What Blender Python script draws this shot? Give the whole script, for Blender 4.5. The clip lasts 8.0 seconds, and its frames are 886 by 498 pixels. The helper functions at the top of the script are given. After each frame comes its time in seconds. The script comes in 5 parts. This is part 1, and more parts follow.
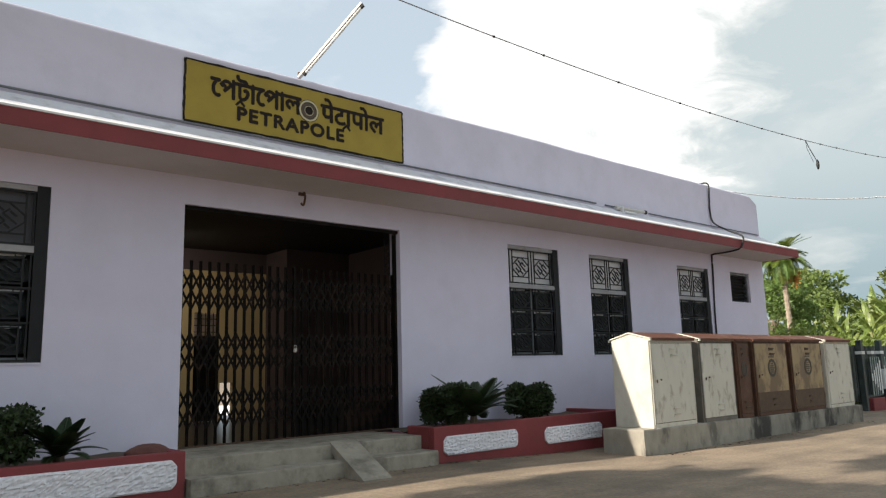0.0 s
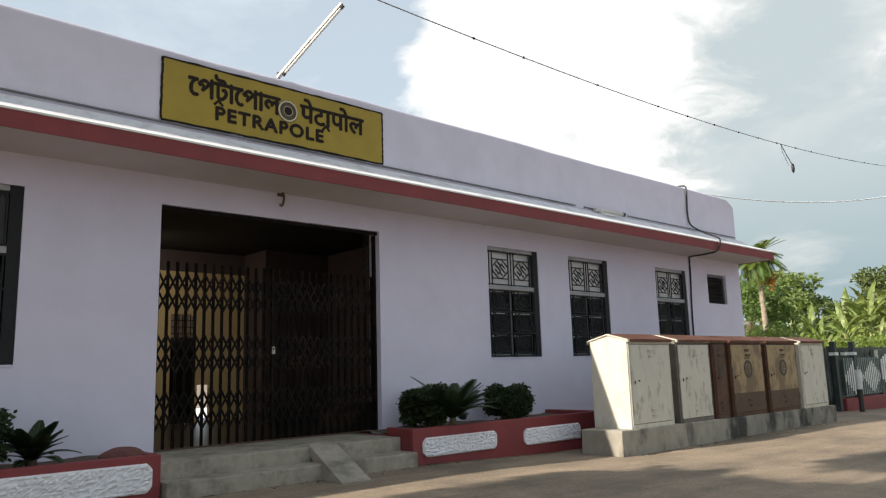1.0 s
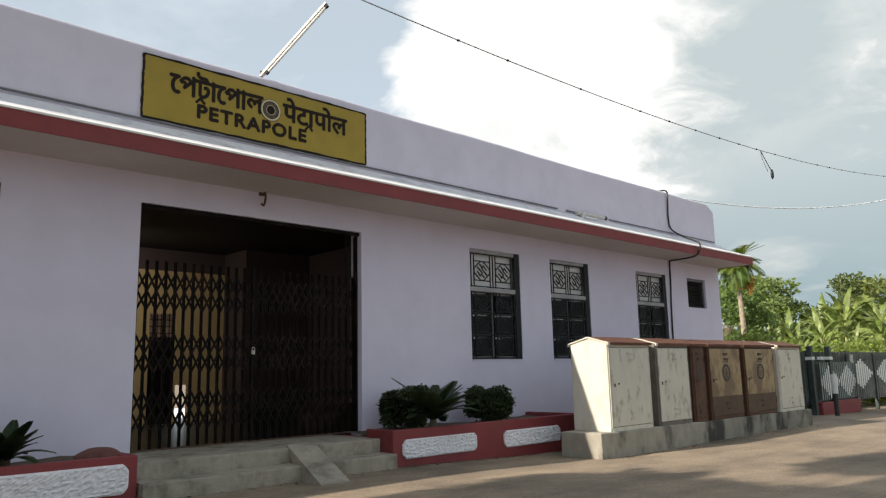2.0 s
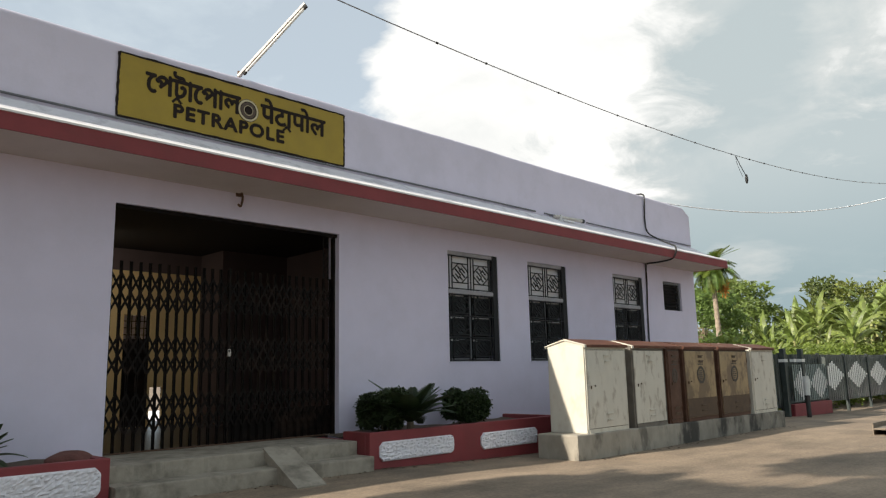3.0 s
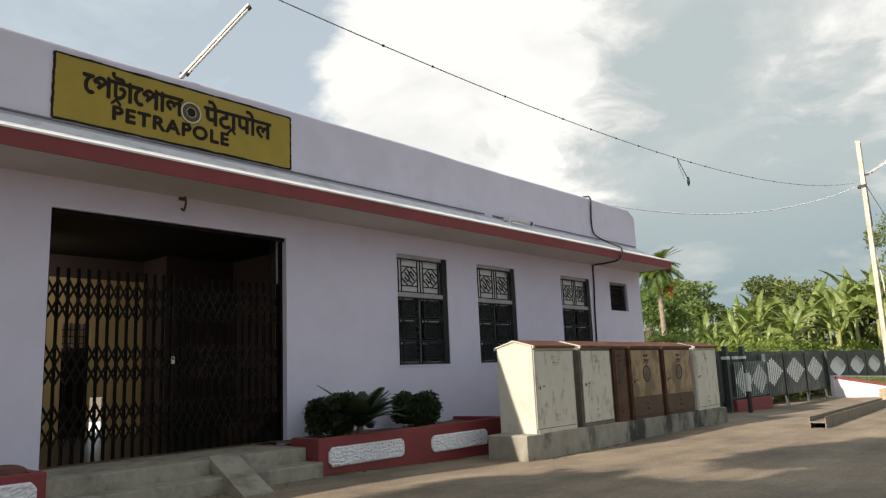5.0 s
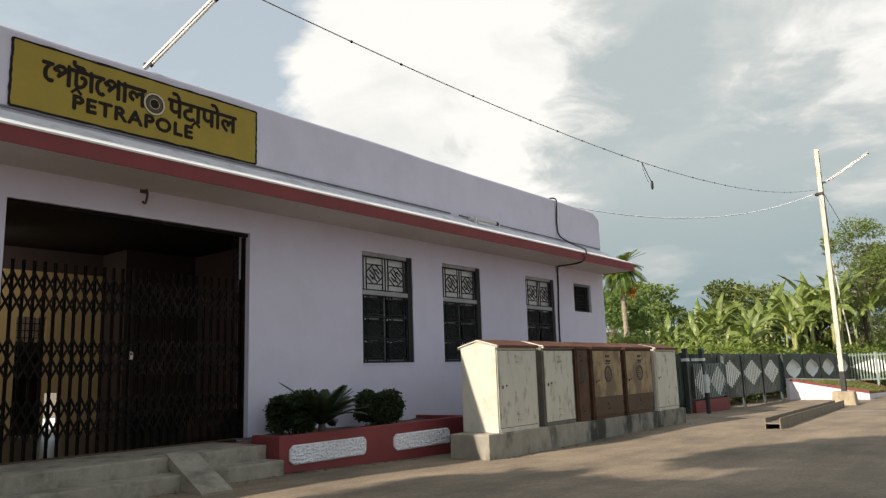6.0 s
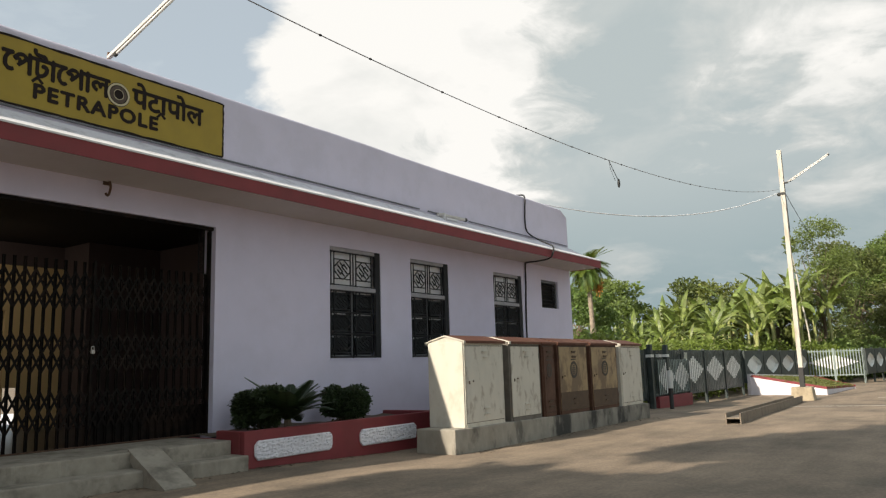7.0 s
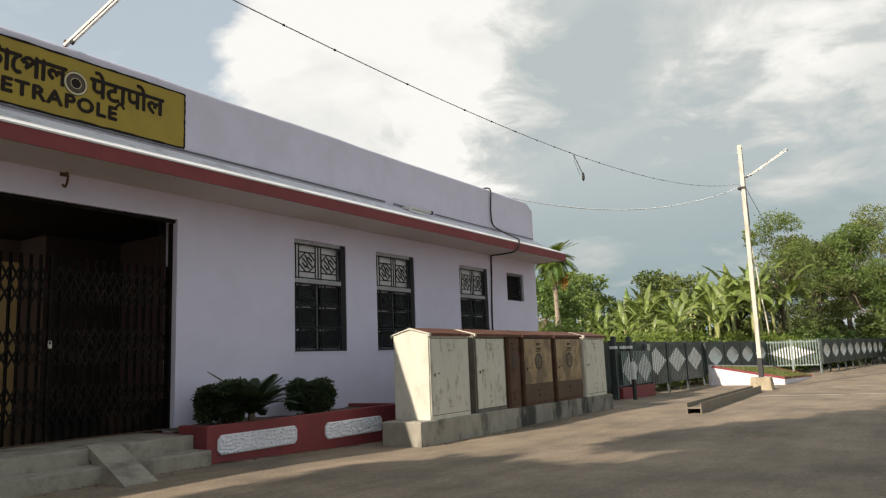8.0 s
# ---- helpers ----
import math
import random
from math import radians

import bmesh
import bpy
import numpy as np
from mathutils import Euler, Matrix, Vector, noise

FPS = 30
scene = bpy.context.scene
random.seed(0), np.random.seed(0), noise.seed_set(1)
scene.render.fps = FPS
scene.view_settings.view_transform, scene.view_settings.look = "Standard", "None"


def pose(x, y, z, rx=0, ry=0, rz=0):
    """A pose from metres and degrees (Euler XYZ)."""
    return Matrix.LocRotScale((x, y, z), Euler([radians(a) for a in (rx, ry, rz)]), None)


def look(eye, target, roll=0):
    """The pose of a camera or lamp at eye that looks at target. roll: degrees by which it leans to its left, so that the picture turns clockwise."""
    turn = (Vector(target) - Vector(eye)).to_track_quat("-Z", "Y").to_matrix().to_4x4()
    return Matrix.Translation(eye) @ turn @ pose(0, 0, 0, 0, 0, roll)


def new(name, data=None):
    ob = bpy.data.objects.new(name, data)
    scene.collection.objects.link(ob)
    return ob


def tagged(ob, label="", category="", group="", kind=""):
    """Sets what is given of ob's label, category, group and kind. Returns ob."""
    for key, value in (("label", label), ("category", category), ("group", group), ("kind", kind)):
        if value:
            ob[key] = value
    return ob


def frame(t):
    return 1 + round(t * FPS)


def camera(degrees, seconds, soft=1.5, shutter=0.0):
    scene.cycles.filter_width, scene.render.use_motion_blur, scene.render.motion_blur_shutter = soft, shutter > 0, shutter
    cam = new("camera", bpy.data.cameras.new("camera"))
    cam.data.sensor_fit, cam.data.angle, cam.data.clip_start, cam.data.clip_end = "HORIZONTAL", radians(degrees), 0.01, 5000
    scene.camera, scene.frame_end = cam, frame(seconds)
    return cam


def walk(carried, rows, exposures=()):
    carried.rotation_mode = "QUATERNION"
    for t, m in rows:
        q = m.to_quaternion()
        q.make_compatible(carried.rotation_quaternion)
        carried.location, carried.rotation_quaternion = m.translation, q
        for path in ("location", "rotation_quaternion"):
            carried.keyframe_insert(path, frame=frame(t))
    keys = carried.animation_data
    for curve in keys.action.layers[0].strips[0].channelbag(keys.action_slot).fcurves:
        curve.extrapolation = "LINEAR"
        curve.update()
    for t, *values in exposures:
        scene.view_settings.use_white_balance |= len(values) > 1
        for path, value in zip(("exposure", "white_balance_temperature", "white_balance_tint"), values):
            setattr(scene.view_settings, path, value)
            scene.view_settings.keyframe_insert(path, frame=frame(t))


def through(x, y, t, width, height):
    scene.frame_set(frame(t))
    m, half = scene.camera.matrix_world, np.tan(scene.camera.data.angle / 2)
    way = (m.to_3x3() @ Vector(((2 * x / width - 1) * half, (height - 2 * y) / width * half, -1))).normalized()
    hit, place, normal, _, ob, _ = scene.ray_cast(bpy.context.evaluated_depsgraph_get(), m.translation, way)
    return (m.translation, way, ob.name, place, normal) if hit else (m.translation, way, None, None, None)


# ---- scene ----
cam = camera(62.5, 8.0, soft=1.25)

PATH = [
    (0, (0.044, -9.066, 1.231), (1.325, -7.565, 1.555), -1.6),
    (0.5, (0.045, -9.061, 1.234), (1.345, -7.576, 1.559), -1.7),
    (1, (0.055, -9.064, 1.229), (1.377, -7.599, 1.556), -1.7),
    (1.5, (0.058, -9.06, 1.229), (1.397, -7.611, 1.558), -1.5),
    (3, (0.064, -9.074, 1.231), (1.462, -7.684, 1.565), -1.3),
    (3.5, (0.07, -9.088, 1.227), (1.488, -7.719, 1.565), -1.5),
    (4, (0.079, -9.09, 1.23), (1.52, -7.745, 1.569), -1.7),
    (4.5, (0.086, -9.093, 1.23), (1.549, -7.771, 1.57), -2.3),
    (6, (0.105, -9.108, 1.212), (1.653, -7.886, 1.546), -1.9),
    (6.5, (0.108, -9.123, 1.212), (1.681, -7.933, 1.542), -1.8),
    (7, (0.102, -9.138, 1.205), (1.702, -7.981, 1.525), -1.8),
    (7.5, (0.109, -9.147, 1.194), (1.733, -8.022, 1.504), -2.2),
    (8, (0.116, -9.154, 1.194), (1.77, -8.069, 1.493), -2.2),
]
walk(cam, [(t, look(eye, target, roll)) for t, eye, target, roll in PATH],
     [(0, 0.60, 6400, 10), (3, 0.44, 6480, 10), (5, 0.35, 6540, 10), (8, 0.27, 6600, 10)])

# ---- light ----
SUN_DIR = Vector((-1.7, 0.35, 1.0)).normalized()
sun = new("sun", bpy.data.lights.new("sun", "SUN"))
sun.data.energy, sun.data.angle, sun.data.color = 5.0, radians(0.6), (1.0, 0.90, 0.75)
sun.matrix_world = look((-30, 10, 25), Vector((-30, 10, 25)) - SUN_DIR)

world = bpy.data.worlds.new("sky")
scene.world = world
world.use_nodes = True


def sky_nodes(nt):
    N, L = nt.nodes, nt.links
    N.clear()
    out, bg = N.new("ShaderNodeOutputWorld"), N.new("ShaderNodeBackground")
    bg.inputs["Strength"].default_value = 0.0895
    L.new(bg.outputs[0], out.inputs[0])
    sky = N.new("ShaderNodeTexSky")
    sky.sky_type, sky.sun_disc = "NISHITA", False
    sky.sun_elevation = math.asin(SUN_DIR.z)
    sky.sun_rotation = math.atan2(SUN_DIR.x, SUN_DIR.y)
    tc = N.new("ShaderNodeTexCoord")
    # clouds lie on a flat sheet high above
    sep = N.new("ShaderNodeSeparateXYZ")
    L.new(tc.outputs["Generated"], sep.inputs[0])
    up = N.new("ShaderNodeMath"); up.operation = "MAXIMUM"; up.inputs[1].default_value = 0.0
    L.new(sep.outputs["Z"], up.inputs[0])
    den = N.new("ShaderNodeMath"); den.inputs[1].default_value = 0.22
    L.new(up.outputs[0], den.inputs[0])
    flat = N.new("ShaderNodeVectorMath"); flat.operation = "DIVIDE"
    comb = N.new("ShaderNodeCombineXYZ")
    L.new(tc.outputs["Generated"], flat.inputs[0])
    for i in range(3):
        L.new(den.outputs[0], comb.inputs[i])
    L.new(comb.outputs[0], flat.inputs[1])

    def noise_at(scale, detail, offset, rough=0.55, distort=0.0):
        m = N.new("ShaderNodeMapping")
        m.inputs["Location"].default_value = offset
        n = N.new("ShaderNodeTexNoise")
        n.inputs["Scale"].default_value, n.inputs["Detail"].default_value = scale, detail
        n.inputs["Roughness"].default_value, n.inputs["Distortion"].default_value = rough, distort
        L.new(flat.outputs[0], m.inputs["Vector"])
        L.new(m.outputs[0], n.inputs["Vector"])
        return n.outputs["Fac"]

    def ramp(value, stops):
        r = N.new("ShaderNodeValToRGB")
        r.color_ramp.elements[0].position, r.color_ramp.elements[0].color = stops[0]
        r.color_ramp.elements[1].position, r.color_ramp.elements[1].color = stops[-1]
        for p, c in stops[1:-1]:
            e = r.color_ramp.elements.new(p)
            e.color = c
        L.new(value, r.inputs[0])
        return r.outputs["Color"]

    def toward(d):
        v = N.new("ShaderNodeVectorMath"); v.operation = "DOT_PRODUCT"
        v.inputs[1].default_value = Vector(d).normalized()
        L.new(tc.outputs["Generated"], v.inputs[0])
        return v.outputs["Value"]

    def math_node(op, a, b):
        m = N.new("ShaderNodeMath"); m.operation = op
        for i, v in enumerate((a, b)):
            if isinstance(v, float):
                m.inputs[i].default_value = v
            else:
                L.new(v, m.inputs[i])
        return m.outputs[0]

    g = lambda v: (v, v, v, 1)

    def blend(fac, c0, c1):
        m = N.new("ShaderNodeMix"); m.data_type = "RGBA"
        L.new(fac, m.inputs["Factor"])
        for key, c in (("A", c0), ("B", c1)):
            if isinstance(c, tuple):
                m.inputs[key].default_value = c
            else:
                L.new(c, m.inputs[key])
        return m.outputs["Result"]

    puff = math_node("SUBTRACT", noise_at(1.9, 10, (3.1, 1.7, 0.4), 0.58, 0.3), 0.5)
    wide = math_node("SUBTRACT", noise_at(0.9, 5, (0.6, 4.2, 0), 0.5), 0.5)
    billow = math_node("SUBTRACT", noise_at(4.6, 9, (1.4, 0.3, 2.2), 0.6, 0.5), 0.5)
    # a thick cloud front over one half of the sky, broken blue over the other
    front = math_node("ADD", toward((math.cos(radians(-38.5)), math.sin(radians(-38.5)), 0.0)), math_node("ADD", math_node("MULTIPLY", puff, 0.26), math_node("MULTIPLY", wide, 0.12)))
    cover = ramp(math_node("ADD", front, math_node("MULTIPLY", billow, 0.09)), [(0.0, g(0)), (0.035, g(1))])
    ragged = math_node("ADD", math_node("MULTIPLY", billow, 0.10), math_node("MULTIPLY", puff, 0.05))
    bank = ramp(math_node("ADD", toward((0.66, 0.65, 0.40)), ragged), [(0.935, g(0)), (0.968, g(1))])
    bank_low = ramp(math_node("ADD", toward((0.975, 0.02, 0.225)), ragged), [(0.975, g(0)), (0.999, g(0.42))])
    bank_high = ramp(math_node("ADD", toward((0.90, 0.08, 0.43)), ragged), [(0.975, g(0)), (1.0, g(0.34))])
    bank = math_node("ADD", bank, math_node("ADD", bank_low, bank_high))
    bright = math_node("ADD", math_node("MULTIPLY", bank, 0.75), math_node("ADD", math_node("MULTIPLY", puff, 1.3), math_node("MULTIPLY", wide, 1.2)))
    cloud = ramp(bright, [(0.0, (4.5, 5.1, 5.2, 1)), (0.30, (5.8, 6.1, 6.0, 1)), (0.75, (9.0, 8.9, 8.6, 1))])
    low = ramp(math_node("ADD", sep.outputs["Z"], math_node("MULTIPLY", wide, 0.10)), [(0.09, g(1)), (0.24, g(0))])
    cloud = blend(low, cloud, blend(ramp(puff, [(0.0, g(0)), (0.16, g(1))]), (3.0, 3.85, 4.1, 1), (5.2, 5.5, 5.4, 1)))
    clear = blend(ramp(puff, [(0.0, g(0.62)), (0.2, g(0.92))]), sky.outputs[0], (6.4, 7.1, 7.4, 1))
    L.new(blend(cover, clear, cloud), bg.inputs["Color"])


sky_nodes(world.node_tree)


# ---- materials ----
def material(name, color, rough=0.8, edge=(0.48, 0.68), metal=0.0, grain=8.0, vary=0.12, stain=None, stain_scale=0.8, stain_amount=0.5, bump=0.15, bump_scale=60.0, emit=0.0, piece=0.0, stretch=(1, 1, 1)):
    m = bpy.data.materials.new(name)
    m.use_nodes = True
    N, L = m.node_tree.nodes, m.node_tree.links
    p = N["Principled BSDF"]
    p.inputs["Roughness"].default_value, p.inputs["Metallic"].default_value = rough, metal
    tc = N.new("ShaderNodeTexCoord")
    mp = N.new("ShaderNodeMapping")
    mp.inputs["Scale"].default_value = stretch
    geo = N.new("ShaderNodeNewGeometry")
    L.new(geo.outputs["Position"], mp.inputs["Vector"])

    def noise_tex(scale, detail=5, rough_=0.6):
        n = N.new("ShaderNodeTexNoise")
        n.inputs["Scale"].default_value, n.inputs["Detail"].default_value, n.inputs["Roughness"].default_value = scale, detail, rough_
        L.new(mp.outputs[0], n.inputs["Vector"])
        return n.outputs["Fac"]

    def mapped(v, a, b, lo, hi):
        r = N.new("ShaderNodeMapRange")
        r.inputs["From Min"].default_value, r.inputs["From Max"].default_value = a, b
        r.inputs["To Min"].default_value, r.inputs["To Max"].default_value = lo, hi
        L.new(v, r.inputs["Value"])
        return r.outputs[0]

    value = mapped(noise_tex(grain), 0.25, 0.75, 1 - vary, 1 + vary)
    if piece:
        oi = N.new("ShaderNodeObjectInfo")
        k = N.new("ShaderNodeMath"); k.operation = "MULTIPLY"
        L.new(value, k.inputs[0])
        L.new(mapped(oi.outputs["Random"], 0, 1, 1 - piece, 1 + piece), k.inputs[1])
        value = k.outputs[0]
    hsv = N.new("ShaderNodeHueSaturation")
    hsv.inputs["Color"].default_value = (*color, 1)
    L.new(value, hsv.inputs["Value"])
    col = hsv.outputs[0]
    if stain:
        mx = N.new("ShaderNodeMix"); mx.data_type = "RGBA"
        L.new(mapped(noise_tex(stain_scale, 8, 0.65), edge[0], edge[1], 0, stain_amount), mx.inputs["Factor"])
        L.new(col, mx.inputs["A"])
        mx.inputs["B"].default_value = (*stain, 1)
        col = mx.outputs["Result"]
    L.new(col, p.inputs["Base Color"])
    if bump:
        b = N.new("ShaderNodeBump")
        b.inputs["Strength"].default_value, b.inputs["Distance"].default_value = bump, 0.01
        L.new(noise_tex(bump_scale, 6), b.inputs["Height"])
        L.new(b.outputs[0], p.inputs["Normal"])
    if emit:
        p.inputs["Emission Color"].default_value = (1, 0.96, 0.9, 1)
        p.inputs["Emission Strength"].default_value = emit
    return m


def leaf_material(name, color, vary=0.35, through=0.35, rough=0.5, hue=0.03):
    m = bpy.data.materials.new(name)
    m.use_nodes = True
    N, L = m.node_tree.nodes, m.node_tree.links
    p = N["Principled BSDF"]
    p.inputs["Roughness"].default_value = rough
    geo = N.new("ShaderNodeNewGeometry")
    oi = N.new("ShaderNodeObjectInfo")
    n = N.new("ShaderNodeTexNoise")
    n.inputs["Scale"].default_value = 1.3
    L.new(geo.outputs["Position"], n.inputs["Vector"])
    add = N.new("ShaderNodeMath")
    L.new(geo.outputs["Random Per Island"], add.inputs[0])
    L.new(n.outputs["Fac"], add.inputs[1])
    r = N.new("ShaderNodeMapRange")
    r.inputs["From Min"].default_value, r.inputs["From Max"].default_value = 0.2, 1.6
    r.inputs["To Min"].default_value, r.inputs["To Max"].default_value = 1 - vary, 1 + vary
    L.new(add.outputs[0], r.inputs["Value"])
    h = N.new("ShaderNodeMapRange")
    h.inputs["To Min"].default_value, h.inputs["To Max"].default_value = 0.5 - hue, 0.5 + hue * 0.6
    L.new(oi.outputs["Random"], h.inputs["Value"])
    hsv = N.new("ShaderNodeHueSaturation")
    hsv.inputs["Color"].default_value = (*color, 1)
    L.new(r.outputs[0], hsv.inputs["Value"])
    L.new(h.outputs[0], hsv.inputs["Hue"])
    L.new(hsv.outputs[0], p.inputs["Base Color"])
    t = N.new("ShaderNodeBsdfTranslucent")
    br = N.new("ShaderNodeHueSaturation")
    br.inputs["Value"].default_value, br.inputs["Hue"].default_value = 1.5, 0.48
    L.new(hsv.outputs[0], br.inputs["Color"])
    L.new(br.outputs[0], t.inputs["Color"])
    mix = N.new("ShaderNodeMixShader")
    mix.inputs[0].default_value = through
    L.new(p.outputs[0], mix.inputs[1])
    L.new(t.outputs[0], mix.inputs[2])
    L.new(mix.outputs[0], N["Material Output"].inputs["Surface"])
    return m


def glass_material(name, tint=(0.75, 0.8, 0.82), rough=0.03):
    m = bpy.data.materials.new(name)
    m.use_nodes = True
    p = m.node_tree.nodes["Principled BSDF"]
    p.inputs["Base Color"].default_value = (*tint, 1)
    p.inputs["Roughness"].default_value = rough
    p.inputs["Transmission Weight"].default_value = 1.0
    p.inputs["IOR"].default_value = 1.1
    return m


M_WALL = material("lavender limewash", (0.70, 0.668, 0.83), 0.9, vary=0.035, grain=2.0, stain=(0.595, 0.565, 0.68), stain_scale=0.9, stain_amount=0.35, bump=0.12, bump_scale=35)
M_PARAPET = material("lavender parapet paint", (0.665, 0.635, 0.76), 0.9, edge=(0.50, 0.62), vary=0.045, grain=1.2, stain=(0.50, 0.485, 0.56), stain_scale=1.1, stain_amount=0.25, bump=0.15, bump_scale=30)
M_LEDGE = material("weathered white ledge", (0.68, 0.67, 0.72), 0.85, edge=(0.52, 0.6), vary=0.07, grain=3, stain=(0.30, 0.29, 0.32), stain_scale=2.6, stain_amount=0.4, bump=0.2)
M_LIP = material("white painted lip", (0.80, 0.79, 0.80), 0.8, vary=0.05, grain=3, bump=0.15)
M_RED = material("red oxide paint", (0.225, 0.036, 0.042), 0.65, vary=0.12, grain=3, stain=(0.17, 0.042, 0.042), stain_scale=1.4, stain_amount=0.5, bump=0.12)
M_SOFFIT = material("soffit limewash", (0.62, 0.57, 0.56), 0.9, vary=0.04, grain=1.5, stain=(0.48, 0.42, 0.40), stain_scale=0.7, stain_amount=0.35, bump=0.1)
# the hall's shade is put into this dark wall colour
M_HALL = material("shade-darkened hall wall", (0.10, 0.07, 0.066), 0.8, vary=0.08, grain=2, bump=0.1)
M_YELLOW = material("yellow hall distemper", (0.72, 0.52, 0.24), 0.8, vary=0.06, grain=2, bump=0.1)
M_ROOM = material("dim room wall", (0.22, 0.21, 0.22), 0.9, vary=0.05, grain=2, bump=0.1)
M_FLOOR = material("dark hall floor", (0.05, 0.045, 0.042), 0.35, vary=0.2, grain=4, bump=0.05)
# near-black ceiling: the dimness up there is in the colour
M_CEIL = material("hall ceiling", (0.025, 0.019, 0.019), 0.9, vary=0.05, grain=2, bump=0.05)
M_FOOTING = material("sandy footing concrete", (0.40, 0.33, 0.23), 0.92, vary=0.2, grain=7, stain=(0.16, 0.12, 0.08), stain_scale=3.0, stain_amount=0.6, bump=0.4, bump_scale=30)
M_STEP = material("cement step", (0.335, 0.30, 0.25), 0.9, edge=(0.47, 0.66), vary=0.18, grain=6, stain=(0.085, 0.075, 0.06), stain_scale=2.6, stain_amount=0.65, bump=0.35, bump_scale=45)
M_PLINTH = material("stained plinth concrete", (0.31, 0.285, 0.24), 0.92, edge=(0.52, 0.62), vary=0.18, grain=6, stain=(0.085, 0.078, 0.068), stain_scale=2.0, stain_amount=0.7, bump=0.4, bump_scale=35, stretch=(1, 1, 0.55))
M_PLINTH_DARK = material("blackened plinth concrete", (0.25, 0.23, 0.195), 0.92, edge=(0.46, 0.56), vary=0.25, grain=5, stain=(0.035, 0.033, 0.03), stain_scale=1.5, stain_amount=0.9, bump=0.45, bump_scale=35, stretch=(1, 1, 0.5))
M_PANEL = material("white rough cast", (0.76, 0.745, 0.80), 0.9, vary=0.12, grain=18, bump=0.5, bump_scale=25)
M_SOIL = material("planter soil", (0.10, 0.075, 0.055), 0.95, vary=0.3, grain=12, bump=0.6, bump_scale=30)
M_REDSOIL = material("brick dust heap", (0.15, 0.06, 0.05), 0.95, vary=0.3, grain=12, bump=0.5, bump_scale=30)
M_BLACK = material("black gate paint", (0.007, 0.0052, 0.0046), 0.6, vary=0.3, grain=12, stain=(0.05, 0.03, 0.022), stain_scale=3, stain_amount=0.4, bump=0.1)
M_GRILLE = material("dark window grille", (0.02, 0.02, 0.023), 0.55, vary=0.2, grain=10, bump=0.08)
M_FRAME = material("grey window frame", (0.14, 0.145, 0.16), 0.6, vary=0.12, grain=8, stain=(0.24, 0.24, 0.25), stain_scale=3, stain_amount=0.4, bump=0.1)
M_FRAME_PALE = material("pale grey window rail", (0.37, 0.36, 0.39), 0.6, vary=0.12, grain=8, stain=(0.2, 0.2, 0.21), stain_scale=3, stain_amount=0.5, bump=0.1)
M_FROST = material("frosted pane", (0.82, 0.81, 0.84), 0.35, vary=0.06, grain=3, bump=0.03)
M_SHUTTER = material("dark shutter board", (0.02, 0.02, 0.022), 0.6, vary=0.3, grain=4, stain=(0.045, 0.045, 0.05), stain_scale=4, stain_amount=0.5, bump=0.1)
M_BOARD = material("dim grey window board", (0.10, 0.10, 0.12), 0.6, vary=0.2, grain=4, stain=(0.05, 0.05, 0.06), stain_scale=4, stain_amount=0.5, bump=0.1)
M_GLASS = glass_material("window glass")
M_SIGN = material("mustard sign paint", (0.34, 0.245, 0.03), 0.7, vary=0.1, grain=2.5, stain=(0.25, 0.18, 0.035), stain_scale=1.5, stain_amount=0.5, bump=0.1)
M_SIGN_INK = material("sign lettering paint", (0.02, 0.014, 0.012), 0.7, vary=0.2, grain=8, bump=0.05)
M_EMBLEM = material("pale emblem paint", (0.52, 0.46, 0.30), 0.7, vary=0.1, grain=10, bump=0.05)
M_EMBLEM_DARK = material("brown emblem paint", (0.085, 0.06, 0.045), 0.7, vary=0.3, grain=14, bump=0.05)
M_TUBE = material("white lamp tube", (0.82, 0.82, 0.80), 0.25, vary=0.02, bump=0)
M_METAL = material("painted batten", (0.55, 0.53, 0.50), 0.5, vary=0.1, grain=10, stain=(0.25, 0.14, 0.08), stain_scale=6, stain_amount=0.4, bump=0.08)
M_RUST = material("rusty iron", (0.10, 0.055, 0.035), 0.8, vary=0.3, grain=20, bump=0.3)
M_CREAM = material("cream cabinet enamel", (0.61, 0.585, 0.505), 0.6, vary=0.07, grain=4, stain=(0.36, 0.28, 0.19), stain_scale=4.5, stain_amount=0.4, bump=0.08, stretch=(1, 1, 0.5))
M_CREAM_DOOR = material("cream cabinet door", (0.58, 0.55, 0.48), 0.5, edge=(0.54, 0.62), vary=0.07, grain=5, stain=(0.20, 0.15, 0.10), stain_scale=5.5, stain_amount=0.5, bump=0.08, stretch=(1, 1, 0.45))
M_TAN = material("tan cabinet enamel", (0.33, 0.235, 0.12), 0.5, edge=(0.47, 0.6), vary=0.12, grain=5, stain=(0.09, 0.052, 0.03), stain_scale=3.0, stain_amount=0.75, bump=0.1, stretch=(1, 1, 0.6))
M_TAN_DARK = material("brown cabinet band", (0.095, 0.062, 0.04), 0.55, vary=0.15, grain=6, stain=(0.06, 0.04, 0.03), stain_scale=4, stain_amount=0.6, bump=0.1)
# cabinet side with the shade of the narrow gap put into its colour
M_DUSK = material("shade-darkened cabinet side", (0.15, 0.135, 0.115), 0.6, vary=0.15, grain=6, stain=(0.07, 0.055, 0.042), stain_scale=4, stain_amount=0.6, bump=0.1)
M_BROWN = material("rust brown cabinet", (0.09, 0.045, 0.03), 0.55, vary=0.2, grain=6, stain=(0.15, 0.09, 0.06), stain_scale=4, stain_amount=0.5, bump=0.12)
